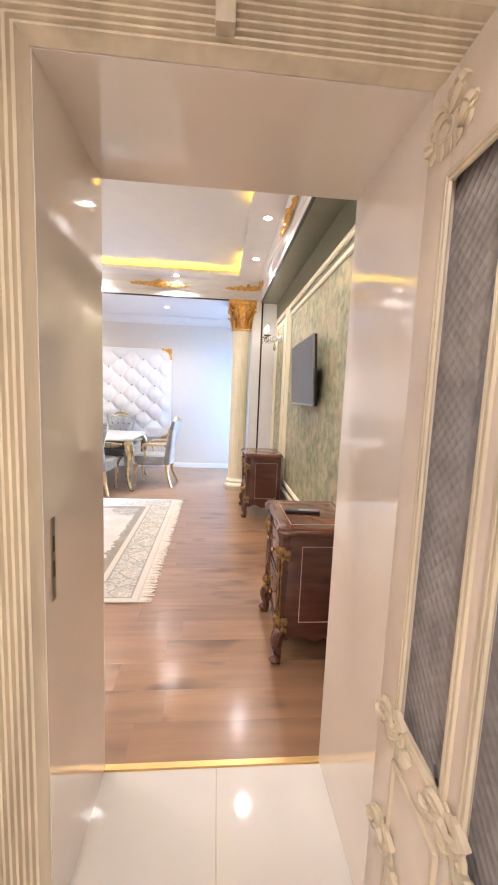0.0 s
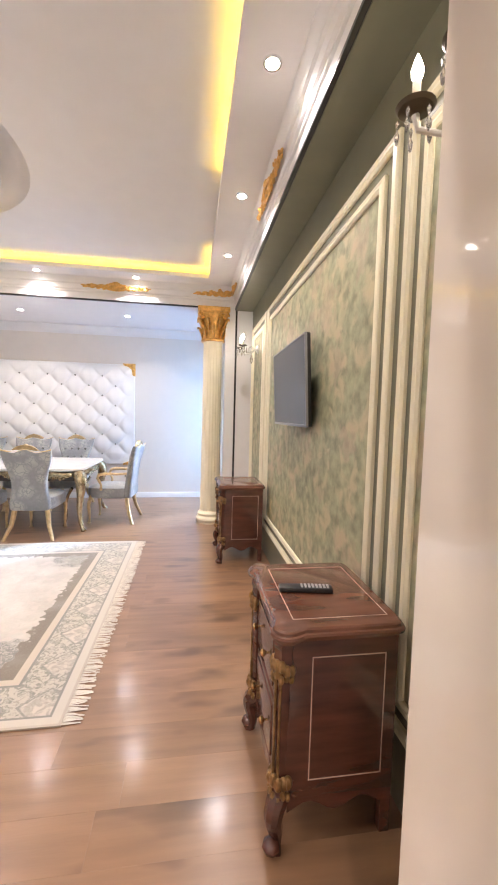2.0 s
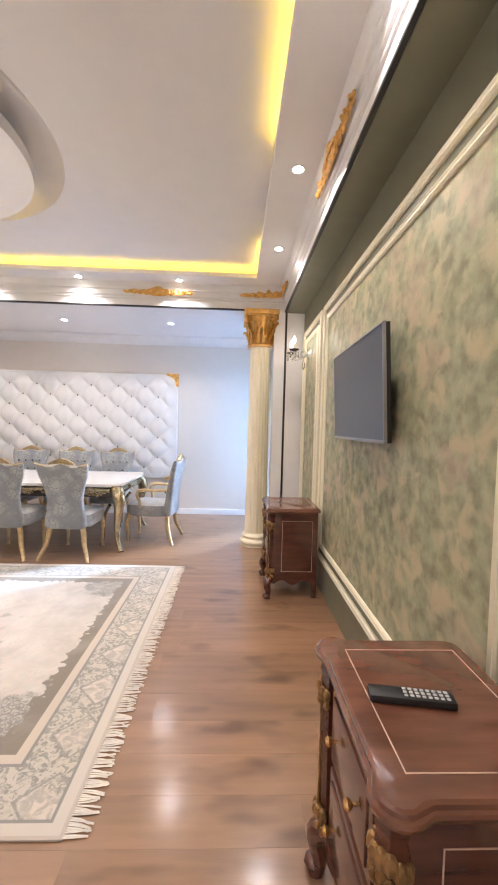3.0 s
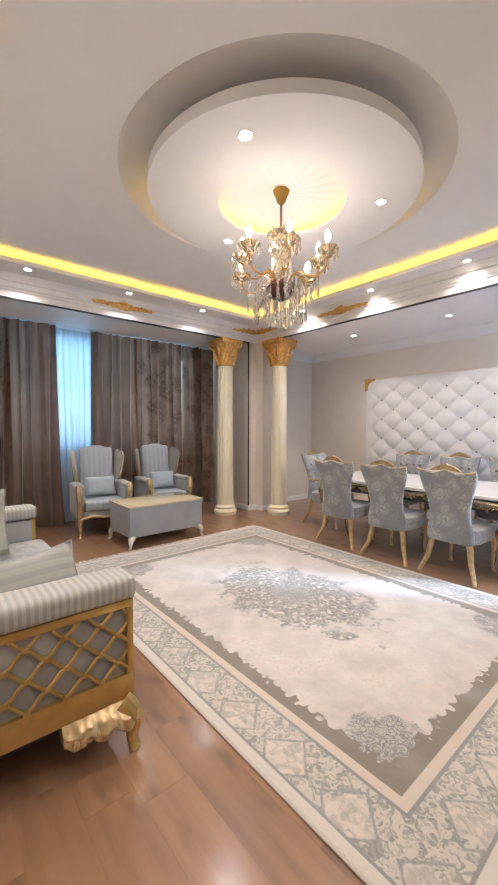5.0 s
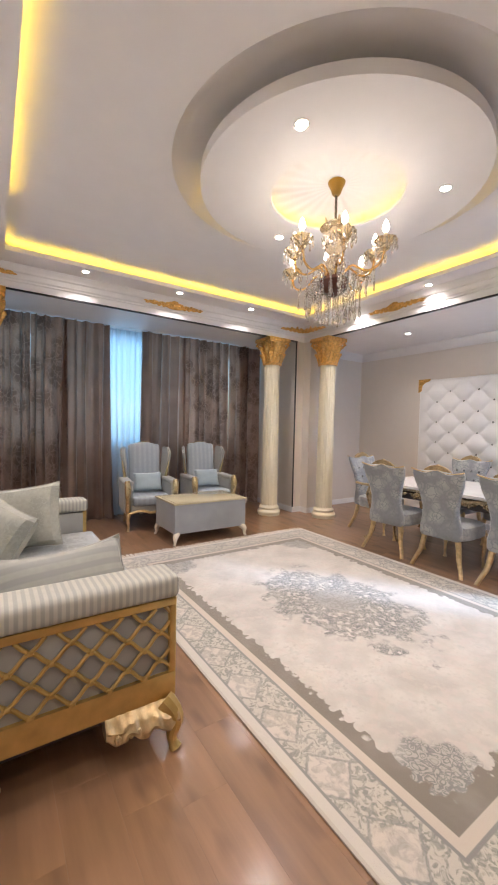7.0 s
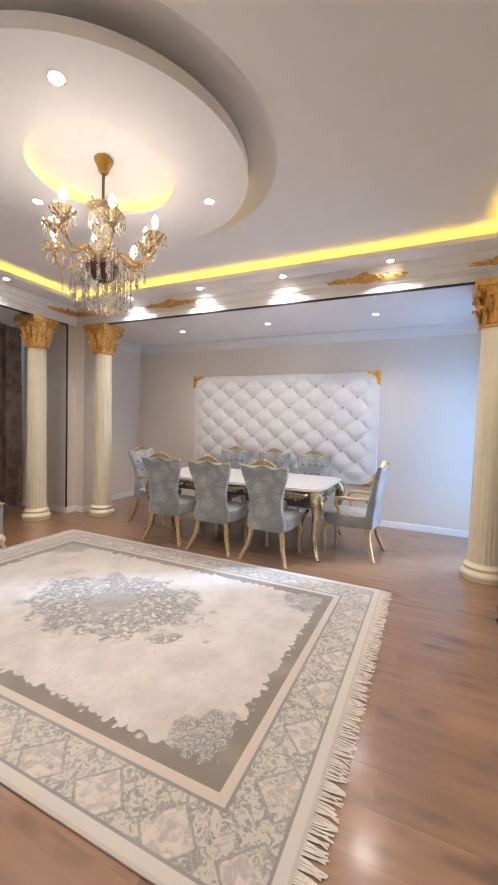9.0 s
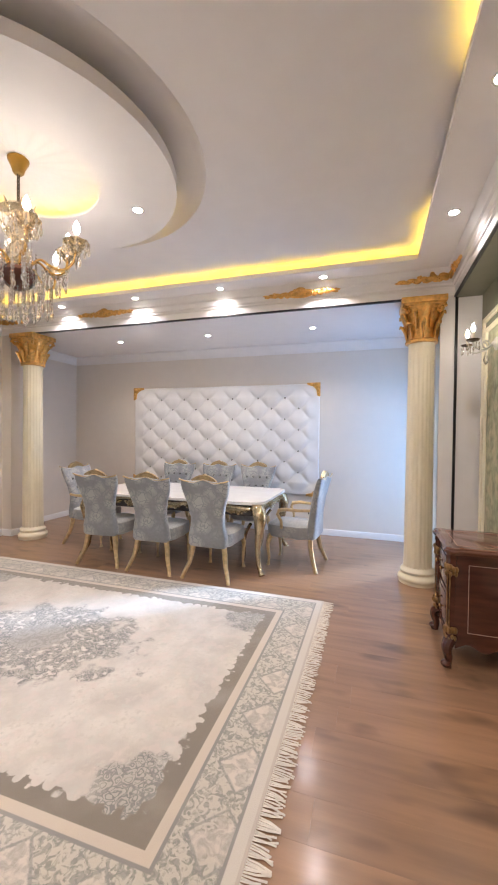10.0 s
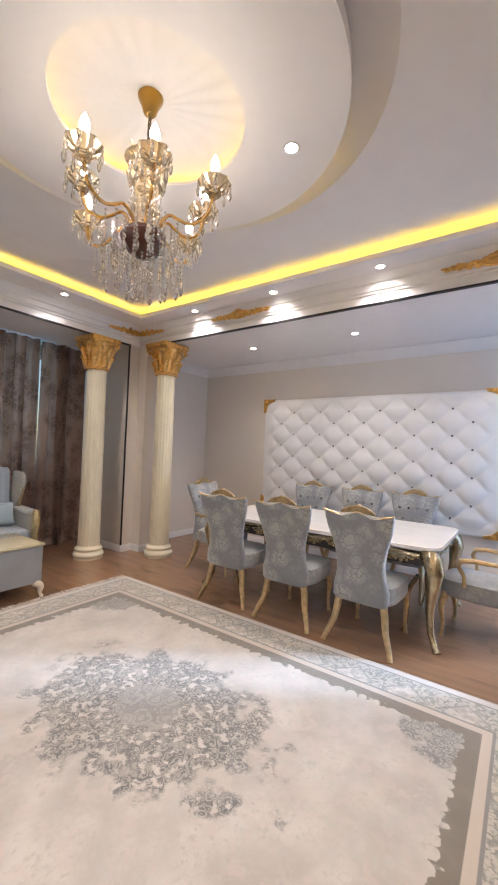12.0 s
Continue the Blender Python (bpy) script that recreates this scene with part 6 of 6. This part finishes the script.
def dining_chair(arms=False):
    """Faces +y; its back stands at -y."""
    ob = thing("dining_chair", pose(0, 0, 0), "grey floral velvet dining chair with arms and a gilded crest" if arms else "grey floral velvet dining chair with a gilded crest", "chair", "dining chairs")
    bm = bmesh.new()
    sec = [(0.335, 0, -0.235, 0.195, 0.05), (0.36, 0, -0.24, 0.212, 0.062), (0.44, 0, -0.245, 0.210, 0.06), (0.54, 0, -0.252, 0.186, 0.055), (0.64, 0, -0.262, 0.180, 0.052), (0.76, 0, -0.283, 0.204, 0.048),
           (0.88, 0, -0.312, 0.246, 0.044), (0.965, 0, -0.338, 0.264, 0.04), (1.0, 0, -0.347, 0.262, 0.03)]
    loft(bm, sec, 36, 4.0, lambda u, k: (0.04 * math.cos(u * 3.3) ** 2 * (1 - abs(u)) + 0.034 * abs(u) ** 5 - 0.014) * k ** 6)
    part("backrest", bm, CHAIRCLOTH, ob, "grey floral velvet backrest")
    for k in range(3):
        for j in range(4 - k % 2):
            u = (j - (3 - k % 2) / 2) * 0.10
            bm = bmesh.new()
            blob(bm, (u, -0.205 - 0.03 * k, 0.62 + 0.12 * k), (0.016, 0.010, 0.016), 8, 5)
            part("button", bm, BUTTON, ob, "small dark tufting button")
    bm = bmesh.new()
    pts = [(0.27 * u, -0.37, 1.0 + 0.028 * math.cos(u * 3.3) ** 2 * (1 - abs(u)) + 0.030 * abs(u) ** 5 - 0.004) for u in [-1 + k / 14 for k in range(29)]]
    tube(bm, pts, 0.008, 6)
    part("piping", bm, SILVERGOLD, ob, "pale gilded top piping")
    bm = bmesh.new()
    a, b = [], []
    for k in range(21):
        u = -1 + k / 10
        top = 1.015 + 0.056 * (1 - abs(u) ** 2.2) + 0.012 * math.exp(-(u / 0.14) ** 2)
        for lst, y in ((a, -0.362), (b, -0.325)):
            lst.append((bm.verts.new((0.135 * u, y, 1.0 + 0.01 * (1 - abs(u)))), bm.verts.new((0.13 * u, y, max(top, 1.013)))))
    for lst in (a, b):
        for p, q in zip(lst, lst[1:]):
            bm.faces.new((p[0], q[0], q[1], p[1]))
    for (p, q), (r_, s_) in zip(zip(a, a[1:]), zip(b, b[1:])):
        bm.faces.new((p[1], q[1], s_[1], r_[1]))
    tube(bm, [(0.13 * u, -0.362, 1.018 + 0.05 * (1 - abs(u) ** 2.2)) for u in [-1 + k / 10 for k in range(21)]], 0.007, 6)
    part("crest", bm, CRESTGOLD, ob, "carved gold crest")
    bm = bmesh.new()
    loft(bm, [(0.33, 0, 0.02, 0.215, 0.235), (0.345, 0, 0.02, 0.235, 0.255), (0.42, 0, 0.02, 0.24, 0.26), (0.465, 0, 0.02, 0.235, 0.255), (0.485, 0, 0.02, 0.19, 0.21)], 40, 4.5)
    part("seat", bm, CHAIRSEAT, ob, "padded grey velvet seat")
    for s in (-1, 1):
        bm = bmesh.new()
        pts = [(s * 0.17, -0.235, 0.36), (s * 0.185, -0.24, 0.26), (s * 0.20, -0.262, 0.16), (s * 0.24, -0.30, 0.06), (s * 0.258, -0.325, 0.0)]
        tube(bm, pts, [0.028, 0.028, 0.024, 0.020, 0.019], 9)
        part("leg", bm, SILVERGOLD, ob, "pale gold splayed leg")
        bm = bmesh.new()
        cabriole(bm, (s * 0.205, 0.245, 0.0), (s * 0.19, 0.21, 0.36), (s * 0.012, 0.03), 0.014, 0.03)
        part("leg", bm, SILVERGOLD, ob, "pale gold cabriole leg")
        if arms:
            bm = bmesh.new()
            pts = [(s * 0.215, -0.24, 0.66), (s * 0.25, -0.12, 0.655), (s * 0.265, 0.02, 0.66), (s * 0.262, 0.10, 0.645), (s * 0.255, 0.12, 0.60), (s * 0.24, 0.08, 0.52), (s * 0.235, 0.08, 0.44)]
            tube(bm, pts, [0.016, 0.017, 0.02, 0.022, 0.018, 0.016, 0.018], 8)
            part("armrest", bm, SILVERGOLD, ob, "curved gilded armrest")
    return ob


first = dining_chair()
first.matrix_world = pose(-1.62, 5.965, 0, 0, 0, -2)
for x, y, rz in ((-2.29, 5.965, 1), (-2.96, 5.985, 3), (-1.66, 7.26, 180), (-2.29, 7.27, 180), (-2.95, 7.26, 181)):
    copy_thing(first, pose(x, y, 0, 0, 0, rz))
first = dining_chair(True)
first.matrix_world = pose(-0.90, 6.53, 0, 0, 0, 84)
copy_thing(first, pose(-3.63, 6.50, 0, 0, 0, -90))

# ---- doorway surround and the open door ----
arch = bmesh.new()
ridges = [(0.0, 0.0)]
for k in range(7):
    w0 = 0.012 + k * 0.016
    ridges += [(w0, 0.020), (w0 + 0.004, 0.030), (w0 + 0.009, 0.030), (w0 + 0.013, 0.020)]
ridges += [(0.135, 0.045), (0.165, 0.045), (0.165, 0.0)]
path = [(DL - 0.002, 0.0), (DL - 0.002, DH + 0.002), (DR + 0.002, DH + 0.002), (DR + 0.002, 0.0)]
dirs = [(-1, 0), (-1, 1), (1, 1), (1, 0)]
rings = [[arch.verts.new((p[0] + d[0] * a, DY0 - 0.012 - o, p[1] + d[1] * a)) for a, o in ridges] for p, d in zip(path, dirs)]
for a, b in zip(rings, rings[1:]):
    for j in range(len(ridges) - 1):
        arch.faces.new((a[j], a[j + 1], b[j + 1], b[j]))
structure("trim_architrave", arch, FRAMEPAINT, "fluted cream and gold door surround", "door frame")
bm = bmesh.new()
rbox(bm, 0.035, 0.075, DY0 - 0.075, DY0 - 0.03, DH + 0.035, DH + 0.165, 0.005)
structure("trim_keystone", bm, FRAMEPAINT, "small cream keystone over the door", "door frame")
strike = thing("strike_plate", pose(DL, 1.305, 1.04), "worn metal strike plate on the door lining", "lock plate")
bm = bmesh.new()
rbox(bm, 0.0, 0.003, -0.011, 0.011, -0.105, 0.105, 0.001)
part("plate", bm, material("worn steel", (0.35, 0.31, 0.25), 0.35, metal=0.8), strike)
bm = bmesh.new()
for z in (-0.045, 0.02):
    box(bm, 0.003, 0.0035, -0.006, 0.006, z, z + 0.04)
part("slot", bm, DARKCARVE, strike, smooth=0)

leaf = thing("door_1", pose(0.530, 1.250, 0.012, 0, 0, -2), "open cream door with patterned grey glass and carved corners", "door", kind="structure")
LW = 0.84
bm = bmesh.new()
cols = [(0.0, 0.095), (0.30, 0.345), (0.55, 0.595), (0.745, LW)]
for a, b in cols:
    rbox(bm, -0.022, 0.022, -b, -a, 0.0, 2.10, 0.004)
for a, b in zip(cols, cols[1:]):
    rbox(bm, -0.0215, 0.0215, -b[0], -a[1], 1.895, 2.10, 0.003)
    rbox(bm, -0.0215, 0.0215, -b[0], -a[1], 0.0, 0.28 if a[0] == 0.30 else 0.70, 0.003)
part("door_frame", bm, material("ivory door paint", (0.72, 0.62, 0.52), 0.3, vary=0.06, scale=9, bump=0.04), leaf)
for a, b in zip(cols, cols[1:]):
    bm = bmesh.new()
    low = 0.28 if a[0] == 0.30 else 0.70
    box(bm, -0.004, 0.004, -b[0], -a[1], low, 1.895)
    part("pane", bm, DOORGLASS, leaf, "grey patterned glass", smooth=0)
    bm = bmesh.new()
    y0, y1 = -b[0], -a[1]
    for o in (0.0, 0.012):
        pts = [(-0.022, y0 + o, low + o), (-0.022, y1 - o, low + o), (-0.022, y1 - o, 1.895 - o), (-0.022, y0 + o, 1.895 - o), (-0.022, y0 + o, low + o)]
        for p, q in zip(pts, pts[1:]):
            tube(bm, [p, q], 0.006, 6)
    part("glazing_bead", bm, FRAMEPAINT, leaf, "gilded glazing bead")
    bm = bmesh.new()
    for za, zb in ((0.10, low - 0.10),):
        pts = [(-0.022, y0 + 0.01, za), (-0.022, y1 - 0.01, za), (-0.022, y1 - 0.01, zb), (-0.022, y0 + 0.01, zb), (-0.022, y0 + 0.01, za)]
        for p, q in zip(pts, pts[1:]):
            tube(bm, [p, q], 0.007, 6)
    part("panel_moulding", bm, FRAMEPAINT, leaf)
for yc, zc in ((-0.09, 0.66), (-0.09, 1.98), (-0.62, 0.66), (-0.62, 1.98), (-0.09, 0.35), (-0.32, 0.66), (-0.36, 1.98)):
    bm = bmesh.new()
    rng = random.Random(2)
    scrolls(bm, 0.16, 0.14, rng, 0.014, 4)
    moved(bm, 0, pose(-0.02, yc, zc, 0, 0, -90))
    part("carving", bm, FRAMEPAINT, leaf, "carved cream flower spray")
bm = bmesh.new()
rbox(bm, -0.03, -0.02, -LW + 0.03, -LW + 0.07, 0.93, 1.15, 0.003)
tube(bm, [(-0.03, -LW + 0.05, 1.06), (-0.065, -LW + 0.05, 1.06), (-0.07, -LW + 0.08, 1.06), (-0.068, -LW + 0.17, 1.055)], 0.009, 8)
part("door_handle", bm, BRASS, leaf, "brass lever handle")

# ---- planks of the oak floor ----
PW, PL = 0.193, 1.29
bm = bmesh.new()
box(bm, 0.0001, PL - 0.0001, 0.0001, PW - 0.0001, -0.013, 0.0)
bmesh.ops.bevel(bm, geom=[e for e in bm.edges if e.verts[0].co.z > -0.001 and e.verts[1].co.z > -0.001], offset=0.0004, segments=1, affect="EDGES")
plank_mesh = mesh_of("plank", bm, 0)
plank_mesh.materials.append(OAK)
rng = random.Random(4)


def lay(x, y):
    x0, x1 = max(x, BAYX - 0.1), min(x + PL, GX + 0.1)
    if x1 - x0 < 0.02:
        return
    ob = new("plank", plank_mesh)
    ob.location, ob.scale.x = (x0, y, 0), (x1 - x0) / PL
    ob.parent = floor


# the row along the south wall stops at the doorway lining
y = DY1 + 0.012 - PW
for k in range(1, 6):
    lay(DL - 0.12 - k * PL, y)
lay(DR + 0.12, y)
y += PW
while y < DINY:
    x = BAYX - rng.uniform(0.1, 1.0)
    while x < 1.1:
        lay(x, y)
        x += PL
    y += PW
